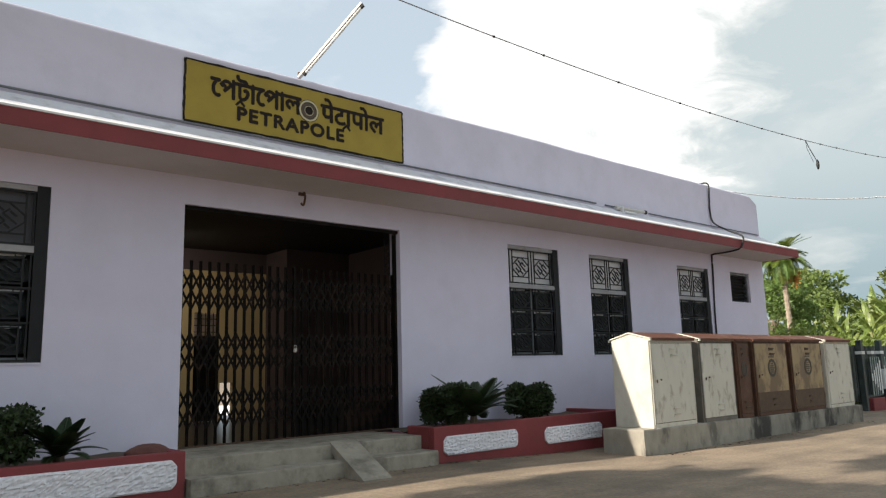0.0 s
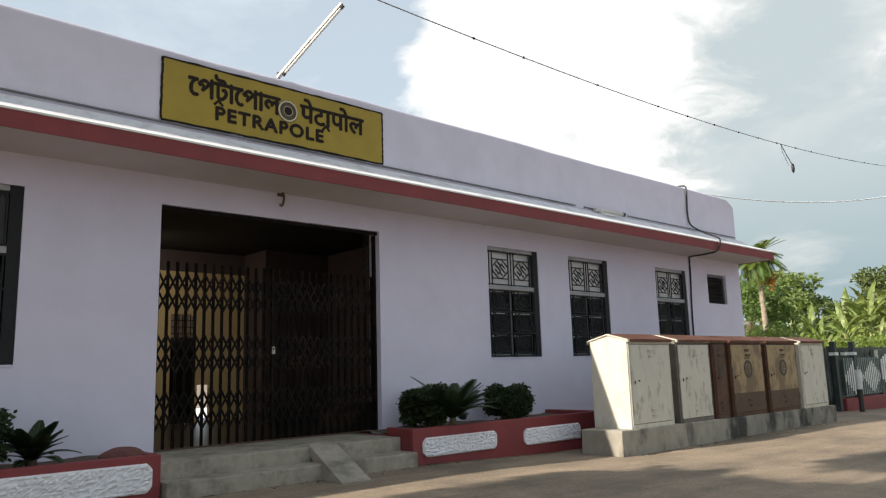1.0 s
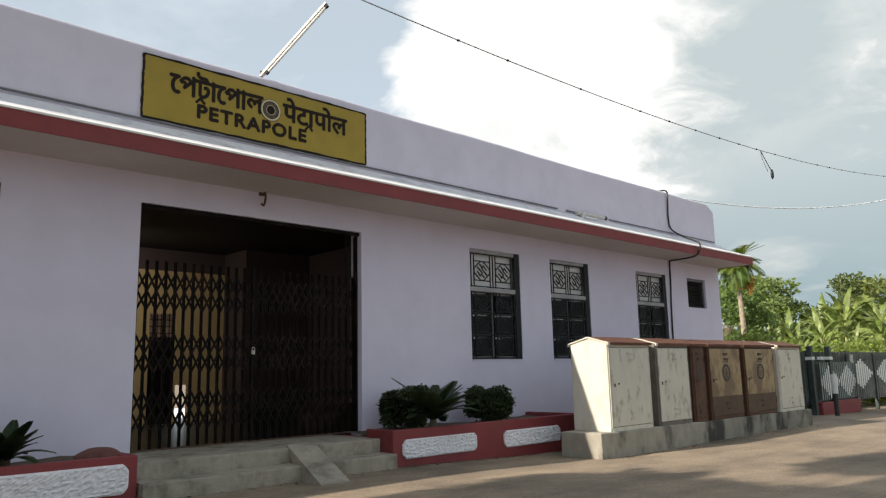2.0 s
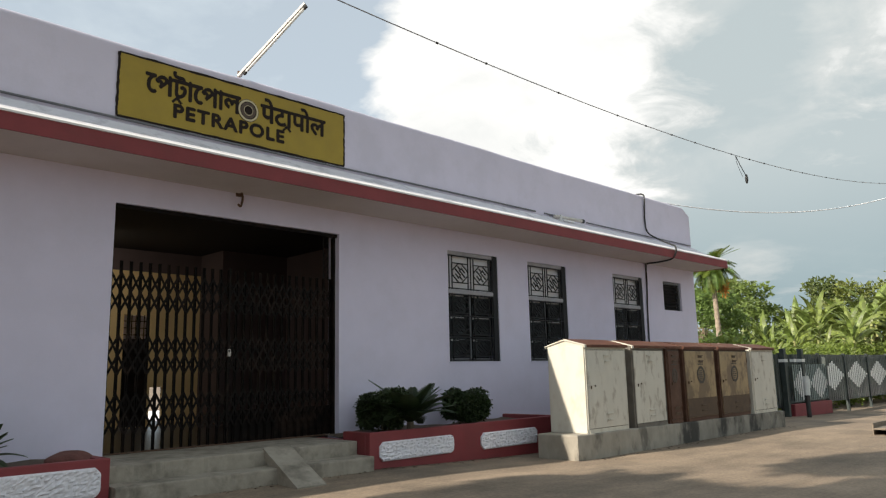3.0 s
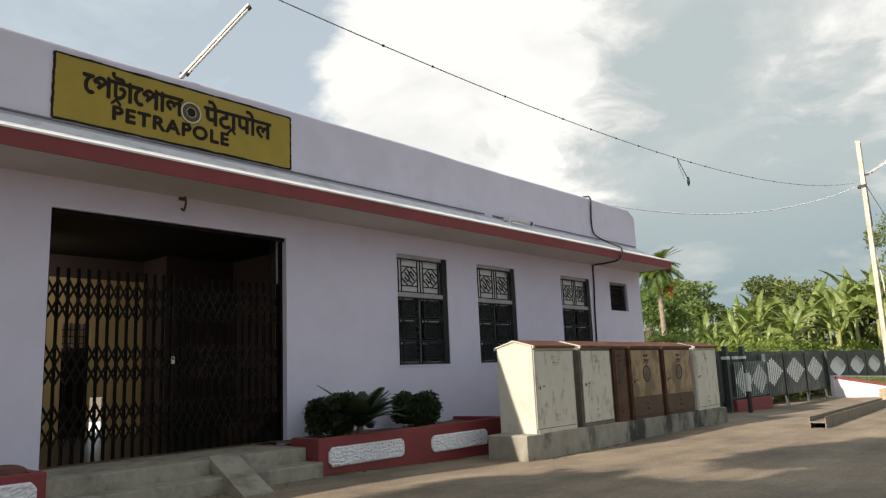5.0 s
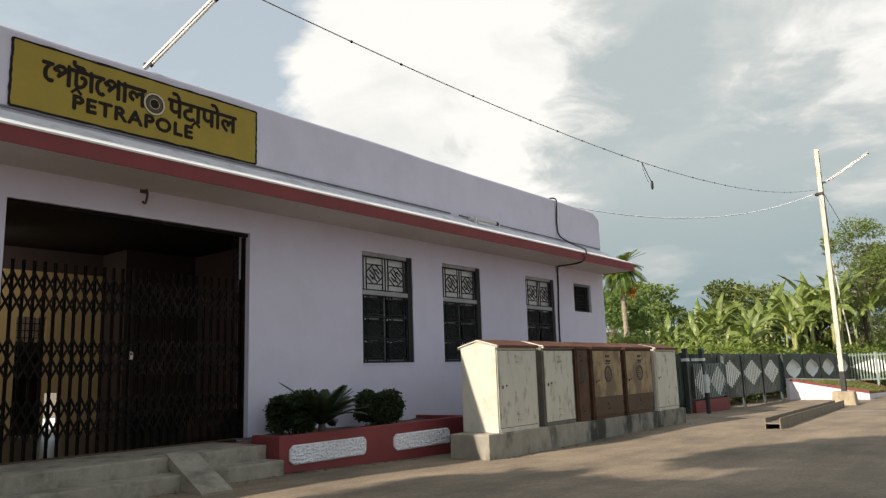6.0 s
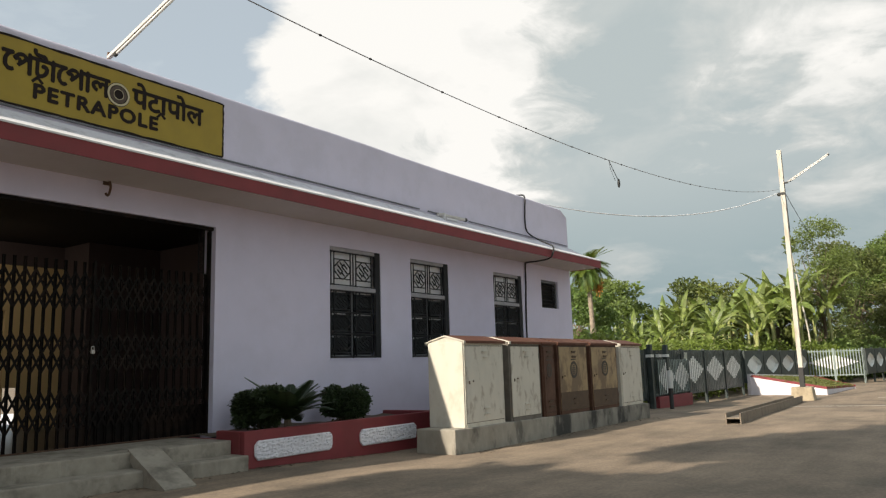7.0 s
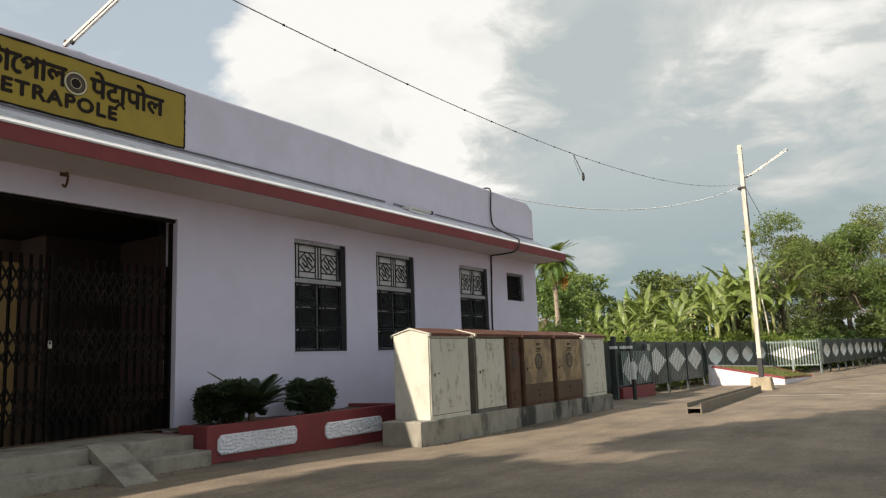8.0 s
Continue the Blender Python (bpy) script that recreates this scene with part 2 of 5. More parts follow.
M_ROOF_BROWN = material("red brown cabinet roof", (0.115, 0.05, 0.035), 0.65, vary=0.15, grain=6, stain=(0.26, 0.16, 0.11), stain_scale=4, stain_amount=0.4, bump=0.1)
M_DARKMARK = material("dark cabinet marks", (0.05, 0.042, 0.032), 0.6, vary=0.2, grain=15, bump=0.05)
M_FENCE = material("black green fence sheet", (0.028, 0.04, 0.038), 0.55, vary=0.2, grain=5, stain=(0.10, 0.12, 0.11), stain_scale=2.5, stain_amount=0.4, bump=0.08, piece=0.15)
M_FENCE_WHITE = material("white fence paint", (0.68, 0.70, 0.68), 0.6, vary=0.1, grain=6, bump=0.06, piece=0.08)
M_FENCE_GREY = material("grey green rail paint", (0.30, 0.36, 0.34), 0.55, vary=0.12, grain=6, bump=0.06, piece=0.1)
M_WHITE = material("white masonry paint", (0.72, 0.69, 0.74), 0.85, vary=0.06, grain=4, stain=(0.5, 0.44, 0.42), stain_scale=2, stain_amount=0.4, bump=0.15)
M_POLE = material("pale pole paint", (0.56, 0.53, 0.46), 0.7, vary=0.12, grain=5, stain=(0.30, 0.22, 0.14), stain_scale=3, stain_amount=0.55, bump=0.15, stretch=(1, 1, 0.3))
M_POLE_BLACK = material("black pole foot", (0.028, 0.027, 0.027), 0.6, vary=0.2, grain=6, bump=0.15)
M_STEEL = material("weathered rail steel", (0.21, 0.175, 0.135), 0.65, metal=0.2, vary=0.2, grain=7, stain=(0.11, 0.065, 0.04), stain_scale=3, stain_amount=0.6, bump=0.2)
M_CABLE = material("black cable sheath", (0.02, 0.02, 0.02), 0.6, bump=0)
M_WIRE = material("grey wire sheath", (0.34, 0.34, 0.36), 0.5, bump=0)
M_CABLE_PALE = material("pale wire sheath", (0.84, 0.86, 0.9), 0.5, bump=0)
M_PVC = material("white plastic pipe", (0.72, 0.72, 0.72), 0.4, vary=0.08, grain=8, bump=0)
M_BARK = material("tree bark", (0.17, 0.13, 0.09), 0.9, vary=0.3, grain=9, bump=0.6, bump_scale=18, stretch=(1, 1, 0.4))
M_PALM_BARK = material("palm bark", (0.30, 0.24, 0.18), 0.9, vary=0.3, grain=9, bump=0.5, bump_scale=14)
M_STEM = material("banana stem", (0.26, 0.28, 0.10), 0.6, vary=0.3, grain=5, stain=(0.20, 0.13, 0.06), stain_scale=3, stain_amount=0.5, bump=0.2)
M_BANANA = leaf_material("banana leaf", (0.155, 0.205, 0.048), 0.6, 0.28, 0.45, 0.012)
M_HEDGE = leaf_material("hedge leaf", (0.14, 0.195, 0.036), 0.45, 0.35)
M_TREE = leaf_material("tree leaf", (0.128, 0.180, 0.045), 0.5, 0.3)
M_TREE_DARK = leaf_material("dark tree leaf", (0.09, 0.125, 0.034), 0.5, 0.25)
M_PALM = leaf_material("palm leaf", (0.10, 0.16, 0.025), 0.4, 0.3)
M_PALM_DRY = leaf_material("dry palm spray", (0.50, 0.24, 0.05), 0.3, 0.3)
M_SHRUB = leaf_material("clipped shrub leaf", (0.024, 0.046, 0.013), 0.5, 0.2)
M_CYCAD = leaf_material("cycad frond", (0.028, 0.052, 0.02), 0.4, 0.15)
M_GRASS = leaf_material("bed grass", (0.14, 0.155, 0.045), 0.4, 0.3)
M_LAMP = material("added lamp diffuser", (0.9, 0.9, 0.9), 0.4, emit=0.06, bump=0)
M_LINE = material("faded road line", (0.62, 0.57, 0.50), 0.9, vary=0.15, grain=6, stain=(0.32, 0.27, 0.21), stain_scale=3, stain_amount=0.7, bump=0.2)

for m_dull, gloss in ((M_BLACK, 0.10), (M_GRILLE, 0.2), (M_SIGN_INK, 0.15), (M_ROOF_BROWN, 0.15), (M_BROWN, 0.2), (M_TAN_DARK, 0.25)):
    m_dull.node_tree.nodes["Principled BSDF"].inputs["Specular IOR Level"].default_value = gloss


def ground_material():
    m = material("dusty tarred yard", (0.258, 0.197, 0.142), 0.92, vary=0.18, grain=1.3, stain=(0.125, 0.10, 0.075), stain_scale=0.42, stain_amount=0.8, bump=0.5, bump_scale=28)
    N, L = m.node_tree.nodes, m.node_tree.links
    p = N["Principled BSDF"]
    src = p.inputs["Base Color"].links[0].from_socket
    geo = N.new("ShaderNodeNewGeometry")
    n = N.new("ShaderNodeTexNoise")
    n.inputs["Scale"].default_value, n.inputs["Detail"].default_value = 26, 4
    L.new(geo.outputs["Position"], n.inputs["Vector"])
    r = N.new("ShaderNodeMapRange")
    r.inputs["From Min"].default_value, r.inputs["From Max"].default_value = 0.3, 0.7
    r.inputs["To Min"].default_value, r.inputs["To Max"].default_value = 0.8, 1.18
    L.new(n.outputs["Fac"], r.inputs["Value"])
    h = N.new("ShaderNodeHueSaturation")
    L.new(src, h.inputs["Color"])
    # long faint streaks along the way that carts take
    mp2 = N.new("ShaderNodeMapping")
    mp2.inputs["Scale"].default_value, mp2.inputs["Rotation"].default_value = (0.22, 1.5, 1), (0, 0, 0.12)
    L.new(geo.outputs["Position"], mp2.inputs["Vector"])
    n2 = N.new("ShaderNodeTexNoise")
    n2.inputs["Scale"].default_value, n2.inputs["Detail"].default_value, n2.inputs["Roughness"].default_value = 1.1, 8, 0.68
    L.new(mp2.outputs[0], n2.inputs["Vector"])
    r2 = N.new("ShaderNodeMapRange")
    r2.inputs["From Min"].default_value, r2.inputs["From Max"].default_value = 0.35, 0.68
    r2.inputs["To Min"].default_value, r2.inputs["To Max"].default_value = 1.14, 0.74
    L.new(n2.outputs["Fac"], r2.inputs["Value"])
    mul = N.new("ShaderNodeMath"); mul.operation = "MULTIPLY"
    L.new(r.outputs[0], mul.inputs[0])
    L.new(r2.outputs[0], mul.inputs[1])
    L.new(mul.outputs[0], h.inputs["Value"])
    L.new(h.outputs[0], p.inputs["Base Color"])
    return m


M_GROUND = ground_material()


# ---- building helpers ----
def thing(name, label, category, at=(0, 0, 0), group="", kind=""):
    ob = new(name)
    ob.location = at
    ob.empty_display_size = 0.2
    return tagged(ob, label, category, group, kind)


def mesh_of(name, bm, mat, smooth=False):
    me = bpy.data.meshes.new(name)
    bmesh.ops.recalc_face_normals(bm, faces=bm.faces[:])
    bm.to_mesh(me)
    bm.free()
    me.materials.append(mat)
    if smooth:
        for p in me.polygons:
            p.use_smooth = True
    return me


def part(name, bm, mat, parent=None, label="", smooth=False, at=(0, 0, 0)):
    me = bm if isinstance(bm, bpy.types.Mesh) else mesh_of(name, bm, mat, smooth)
    ob = new(name, me)
    ob.location = at
    ob.parent = parent
    return tagged(ob, label)


def box(bm, x0, x1, y0, y1, z0, z1, bevel=0.0, m=None):
    mm = Matrix.LocRotScale(((x0 + x1) / 2, (y0 + y1) / 2, (z0 + z1) / 2), None, (x1 - x0, y1 - y0, z1 - z0))
    if m is not None:
        mm = m @ mm
    vs = bmesh.ops.create_cube(bm, size=1.0, matrix=mm)["verts"]
    if bevel:
        es = list({e for v in vs for e in v.link_edges})
        bmesh.ops.bevel(bm, geom=es, offset=bevel, segments=2, profile=0.5, affect="EDGES")
    return bm


def one_box(*a, **k):
    return box(bmesh.new(), *a, **k)


def rod(bm, a, b, r, sides=8, r2=None):
    a, b = Vector(a), Vector(b)
    d = b - a
    m = Matrix.Translation((a + b) / 2) @ d.to_track_quat("Z", "Y").to_matrix().to_4x4()
    bmesh.ops.create_cone(bm, cap_ends=True, segments=sides, radius1=r, radius2=r if r2 is None else r2, depth=d.length, matrix=m)
    return bm


def bar(bm, a, b, w, d, out=(0, 1, 0)):
    """A flat bar from a to b, w wide, d deep along out."""
    a, b, out = Vector(a), Vector(b), Vector(out)
    z = (b - a).normalized()
    y = out.normalized()
    x = y.cross(z).normalized()
    rot = Matrix((x, y, z)).transposed().to_4x4()
    return box(bm, -w / 2, w / 2, -d / 2, d / 2, 0, (b - a).length, m=Matrix.Translation(a) @ rot)


def extrude_profile(bm, pts, axis_from, axis_to):
    """A closed profile of (y, z), swept along x."""
    a = [bm.verts.new((axis_from, y, z)) for y, z in pts]
    b = [bm.verts.new((axis_to, y, z)) for y, z in pts]
    n = len(pts)
    for i in range(n):
        bm.faces.new((a[i], a[(i + 1) % n], b[(i + 1) % n], b[i]))
    bm.faces.new(a)
    bm.faces.new(b[::-1])
    return bm


def wall_mesh(x0, x1, z0, z1, y0, y1, holes):
    """A wall along x with its holes (x0, x1, z0, z1) cut right through."""
    xs = sorted({x0, x1, *[h[0] for h in holes], *[h[1] for h in holes]})
    zs = sorted({z0, z1, *[h[2] for h in holes], *[h[3] for h in holes]})
    bm = bmesh.new()
    solid = {}
    for i in range(len(xs) - 1):
        for j in range(len(zs) - 1):
            cx, cz = (xs[i] + xs[i + 1]) / 2, (zs[j] + zs[j + 1]) / 2
            solid[i, j] = not any(h[0] < cx < h[1] and h[2] < cz < h[3] for h in holes)
    q = lambda *p: bm.faces.new([bm.verts.new(c) for c in p])
    for (i, j), s in solid.items():
        if not s:
            continue
        a, b, c, d = xs[i], xs[i + 1], zs[j], zs[j + 1]
        q((a, y0, c), (b, y0, c), (b, y0, d), (a, y0, d))
        q((a, y1, c), (a, y1, d), (b, y1, d), (b, y1, c))
        if not solid.get((i - 1, j)):
            q((a, y0, c), (a, y0, d), (a, y1, d), (a, y1, c))
        if not solid.get((i + 1, j)):
            q((b, y0, c), (b, y1, c), (b, y1, d), (b, y0, d))
        if not solid.get((i, j - 1)):
            q((a, y0, c), (a, y1, c), (b, y1, c), (b, y0, c))
        if not solid.get((i, j + 1)):
            q((a, y0, d), (b, y0, d), (b, y1, d), (a, y1, d))
    bmesh.ops.remove_doubles(bm, verts=bm.verts[:], dist=1e-4)
    return bm


def tube_path(name, pts, r, mat, parent=None, label="", sides=6):
    """A cable along points, as a mesh."""
    bm = bmesh.new()
    rings = []
    pts = [Vector(p) for p in pts]
    for i, p in enumerate(pts):
        d = (pts[min(i + 1, len(pts) - 1)] - pts[max(i - 1, 0)]).normalized()
        q = d.to_track_quat("Z", "Y")
        rings.append([bm.verts.new(p + q @ Vector((r * math.cos(k * math.tau / sides), r * math.sin(k * math.tau / sides), 0))) for k in range(sides)])
    for a, b in zip(rings, rings[1:]):
        for k in range(sides):
            bm.faces.new((a[k], a[(k + 1) % sides], b[(k + 1) % sides], b[k]))
    bm.faces.new(rings[0][::-1])
    bm.faces.new(rings[-1])
    return part(name, bm, mat, parent, label, smooth=True)


def smooth_curve(points, n=8):
    """Catmull-Rom points through the given ones."""
    p = [Vector(q) for q in points]
    p = [2 * p[0] - p[1]] + p + [2 * p[-1] - p[-2]]
    out = []
    for i in range(1, len(p) - 2):
        for k in range(n):
            t = k / n
            a, b, c, d = p[i - 1], p[i], p[i + 1], p[i + 2]
            out.append(0.5 * (2 * b + (c - a) * t + (2 * a - 5 * b + 4 * c - d) * t * t + (3 * b - a - 3 * c + d) * t ** 3))
    return out + [p[-2]]


def soup(name, verts, faces, mat, smooth=False):
    me = bpy.data.meshes.new(name)
    me.from_pydata(verts, [], faces)
    me.materials.append(mat)
    me.update()
    return me


def leaf_cloud(rng, clumps, count, size, mat, name="crown", shell=0.55, flat=1.0):
    """Many small folded leaves in ellipsoid clumps (x, y, z, rx, ry, rz)."""
    c = np.array(clumps, float)
    vol = c[:, 3] * c[:, 4] + c[:, 4] * c[:, 5]
    pick = rng.choice(len(c), count, p=vol / vol.sum())
    d = rng.normal(size=(count, 3))
    d /= np.linalg.norm(d, axis=1)[:, None]
    rad = shell + (1 - shell) * rng.random(count) ** 0.6
    rad *= 1 + 0.14 * rng.normal(size=count)
    pos = c[pick, :3] + d * c[pick, 3:] * rad[:, None]
    s = size * (0.6 + 0.8 * rng.random(count))
    ax = rng.normal(size=(count, 3)); ax[:, 2] *= 0.7
    ax = ax + 0.7 * d
    ax /= np.linalg.norm(ax, axis=1)[:, None]
    side = np.cross(ax, rng.normal(size=(count, 3)))
    side /= np.linalg.norm(side, axis=1)[:, None]
    nrm = np.cross(ax, side)
    tip = pos + ax * s[:, None]
    mid = pos + ax * (s * 0.5)[:, None]
    w = (s * 0.3 * flat)[:, None]
    l = mid + side * w + nrm * (s * 0.1)[:, None]
    r = mid - side * w + nrm * (s * 0.1)[:, None]
    v = np.stack([pos, l, tip, r], 1).reshape(-1, 3)
    k = np.arange(count) * 4
    f = np.concatenate([np.stack([k, k + 1, k + 2], 1), np.stack([k, k + 2, k + 3], 1)])
    return soup(name, v.tolist(), f.tolist(), mat)


# ---- ground ----
def ground_height(x):
    """The yard lies a little below the planters, falls gently past the cabinets and levels out."""
    t = min(max(x - 6.5, 0.0), 3.0)
    u = min(max(x - 16.5, 0.0), 12.5)
    return -0.02 - 0.034 * t - 0.0236 * u


def build_ground():
    xs = [-900, -300, -80, -20, -8] + [i * 1.0 for i in range(-4, 44)] + [50, 60, 80, 120, 300, 900]
    ys = [-900, -200, -60, -25, -14, -10, -8, -6, -4, -3, -2, -1, 0, 2, 6, 12, 30, 90, 300, 900]
    bm = bmesh.new()
    grid = [[bm.verts.new((x, y, ground_height(x))) for y in ys] for x in xs]
    for i in range(len(xs) - 1):
        for j in range(len(ys) - 1):
            bm.faces.new((grid[i][j], grid[i + 1][j], grid[i + 1][j + 1], grid[i][j + 1]))
    ob = part("ground", bm, M_GROUND)
    tagged(ob, "dusty brown tarred station yard with patches and stains", "ground", kind="structure")


build_ground()

# worn line strips in the yard
for (x0, y0), (x1, y1), w in (((25.0, -4.1), (26.2, -6.7), 0.14), ((26.4, -6.9), (27.6, -9.4), 0.14), ((32.2, -5.8), (32.9, -7.2), 0.12)):
    bm = bmesh.new()
    dv = Vector((y1 - y0, x0 - x1, 0)).normalized() * w / 2
    z0, z1 = ground_height(x0) + 0.004, ground_height(x1) + 0.004
    bm.faces.new([bm.verts.new(p) for p in ((x0 - dv.x, y0 - dv.y, z0), (x1 - dv.x, y1 - dv.y, z1), (x1 + dv.x, y1 + dv.y, z1), (x0 + dv.x, y0 + dv.y, z0))])
    tagged(part("road_line", bm, M_LINE), "faded pale line on the station yard", "road line", kind="structure")

# ---- station building ----
X_END, X_START, DEPTH = 18.80, -7.0, 7.0
Z_FLOOR, Z_LINTEL, Z_SOFFIT, Z_PAR1 = 0.345, 3.408, 3.781, 5.49
GATE = (3.462, 6.89, Z_FLOOR, Z_LINTEL)
SILL = 1.42
WINDOWS = [(-4.3, -2.92), (0.54, 1.92), (9.30, 10.663), (11.59, 12.90), (14.736, 16.06)]
VENT = (17.085, 18.03, 2.673, Z_LINTEL)

building = thing("station_building", "single-storey lavender railway station building with red-edged canopy", "building", (0, 0, 0))
holes = [(GATE[0], GATE[1], 0.27, GATE[3]), VENT] + [(a, b, SILL, Z_LINTEL) for a, b in WINDOWS]
part("wall", wall_mesh(X_START, X_END, -0.35, 3.90, 0.0, 0.28, holes), M_WALL, building, "lavender-white painted front wall")
BACK_HOLES = [(6.145, 6.45, Z_FLOOR, 1.08), (5.60, 6.12, Z_FLOOR, 2.46)]
part("wall", wall_mesh(2.2, 7.12, 0.0, 3.3, 5.0, 5.2, BACK_HOLES), M_YELLOW, building, "yellow inner wall of the hall")
# upper wall, partition and side walls are coloured dark for the hall's shade
part("wall", one_box(2.2, 7.12, 5.0, 5.2, 3.302, 3.72), M_HALL, building, "upper hall wall darkened for shade")
part("wall", one_box(7.12, 8.6, 4.1, 5.2, 0.0, 3.72), M_HALL, building, "hall partition darkened for shade")
part("wall", one_box(2.0, 2.2, 0.28, 5.2, 0.0, 3.72), M_HALL, building, "hall side wall darkened for shade")
part("wall", one_box(8.6, 8.8, 0.28, DEPTH - 0.25, 0.0, 3.72), M_HALL, building, "hall side wall darkened for shade")
part("wall", wall_mesh(X_START, X_END, -0.35, 3.90, DEPTH - 0.25, DEPTH, [(5.2, 8.4, Z_FLOOR, 1.92), (9.6, 10.9, 1.4, 3.3), (12.0, 13.3, 1.4, 3.3)]), M_WALL, building, "rear wall towards the platform")
for x in (X_START, X_END - 0.28):
    part("wall", one_box(x + 0.002, x + 0.278, 0.282, DEPTH - 0.252, -0.35, 3.90), M_WALL, building, "lavender-white painted end wall")
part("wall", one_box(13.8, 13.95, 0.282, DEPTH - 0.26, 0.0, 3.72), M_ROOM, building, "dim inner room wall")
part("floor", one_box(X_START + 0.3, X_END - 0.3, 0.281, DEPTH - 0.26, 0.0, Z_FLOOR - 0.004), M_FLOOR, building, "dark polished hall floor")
part("ceiling", one_box(X_START + 0.29, X_END - 0.29, 0.29, DEPTH - 0.26, 3.722, 3.90), M_CEIL, building, "hall ceiling darkened for shade")

# canopy slab: red fascia, white lip, sloping ledge up to the parapet
CY = -0.95
part("roof", one_box(X_START, X_END, 0.0, DEPTH, 3.902, 4.30), M_PARAPET, building)
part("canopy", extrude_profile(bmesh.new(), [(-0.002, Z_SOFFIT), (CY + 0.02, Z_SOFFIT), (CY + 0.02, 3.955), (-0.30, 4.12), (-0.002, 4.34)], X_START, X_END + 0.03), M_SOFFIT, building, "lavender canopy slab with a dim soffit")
part("fascia", extrude_profile(bmesh.new(), [(CY, Z_SOFFIT - 0.012), (CY + 0.018, Z_SOFFIT - 0.012), (CY + 0.018, 3.956), (CY, 3.956)], X_START, X_END + 0.04), M_RED, building, "red painted canopy fascia")
part("fascia", one_box(X_END + 0.032, X_END + 0.048, CY + 0.02, -0.004, Z_SOFFIT - 0.012, 3.956), M_RED, building, "red painted canopy fascia")
part("lip", extrude_profile(bmesh.new(), [(CY - 0.012, 3.958), (CY + 0.03, 3.958), (CY + 0.075, 3.995), (CY + 0.065, 4.022), (CY - 0.012, 3.980)], X_START, X_END + 0.05), M_LIP, building, "white painted canopy lip")
part("ledge", extrude_profile(bmesh.new(), [(CY + 0.077, 3.985), (-0.30, 4.16), (-0.002, 4.38), (-0.002, 4.42), (-0.05, 4.42), (-0.33, 4.235), (CY + 0.07, 4.018)], X_START, X_END + 0.045), M_LEDGE, building, "weathered sloping ledge")


def parapet_mesh():
    # a rounded top edge and a rounded end
    bm = bmesh.new()
    box(bm, X_START, X_END, 0.0, 0.24, 4.36, Z_PAR1)
    bmesh.ops.subdivide_edges(bm, edges=[e for e in bm.edges if abs(e.verts[0].co.x - e.verts[1].co.x) > 1], cuts=80)
    for v in bm.verts:
        if v.co.z > 5:
            v.co.z += 0.025 + 0.02 * math.exp(-((v.co.x - 9.0) / 4.0) ** 2) + 0.02 * noise.noise(Vector((v.co.x * 0.35, 0.3, 0))) - 0.008 * noise.noise(Vector((v.co.x * 2.1, 1.3, 0)))
    es = [e for e in bm.edges if e.verts[0].co.z > 5 and e.verts[1].co.z > 5 and abs(e.verts[0].co.y - e.verts[1].co.y) < 1e-4]
    bmesh.ops.bevel(bm, geom=es, offset=0.07, segments=4, profile=0.5, affect="EDGES")
    for v in bm.verts:
        q = v.co.x - (X_END - 0.16)
        if q > 0 and v.co.z > 5:
            v.co.z -= 0.16 - math.sqrt(max(0.0, 0.0256 - min(q, 0.16) ** 2))
    return bm


part("parapet", parapet_mesh(), M_PARAPET, building, "lavender parapet with a rounded top", smooth=False)
part("parapet", one_box(X_END - 0.24, X_END - 0.004, 0.242, DEPTH, 4.302, Z_PAR1 - 0.02, bevel=0.05), M_PARAPET, building)
# thin grey rods that draw the shadow line between parapet and ledge
for xa, xb, r in ((X_START, 11.9, 0.016), (12.2, 12.75, 0.016), (13.75, X_END - 0.1, 0.014)):
    part("conduit", rod(bmesh.new(), (xa, -0.028, 4.482), (xb, -0.028, 4.482), r, 8), M_FRAME, building, "dark rod drawn as the shadow line along the parapet foot")


# windows
def grille_panel_mesh(w, h):
    """One square motif of flat bars: a lozenge with zigzag bars inside."""
    bm = bmesh.new()
    t, d = 0.019, 0.014
    hw, hh = w / 2, h / 2
    for a, b in (((-hw, -hh), (hw, -hh)), ((-hw, hh), (hw, hh)), ((-hw, -hh), (-hw, hh)), ((hw, -hh), (hw, hh))):
        bar(bm, (a[0], 0, a[1]), (b[0], 0, b[1]), t, d)
    # a clipped lozenge filled by a stepped key of slanting bars
    rx, rz = hw * 0.97, hh * 0.97
    loz = [(0.22, 1), (1, 0.22), (1, -0.22), (0.22, -1), (-0.22, -1), (-1, -0.22), (-1, 0.22), (-0.22, 1)]
    for k in range(8):
        a, b = loz[k], loz[(k + 1) % 8]
        bar(bm, (a[0] * rx, 0, a[1] * rz), (b[0] * rx, 0, b[1] * rz), t, d)
    key = [((-0.62, 0.42), (0.05, -0.25)), ((0.05, -0.25), (-0.28, -0.58)), ((0.62, -0.42), (-0.05, 0.25)), ((-0.05, 0.25), (0.28, 0.58)),
           ((-0.62, -0.10), (-0.28, -0.44)), ((0.62, 0.10), (0.28, 0.44)), ((-0.30, 0.70), (-0.02, 0.42)), ((0.30, -0.70), (0.02, -0.42))]
    for n, (a, b) in enumerate(key):
        o = 0.003 if n % 2 else -0.003
        bar(bm, (a[0] * rx, o, a[1] * rz), (b[0] * rx, o, b[1] * rz), t * 1.15, d)
    return bm


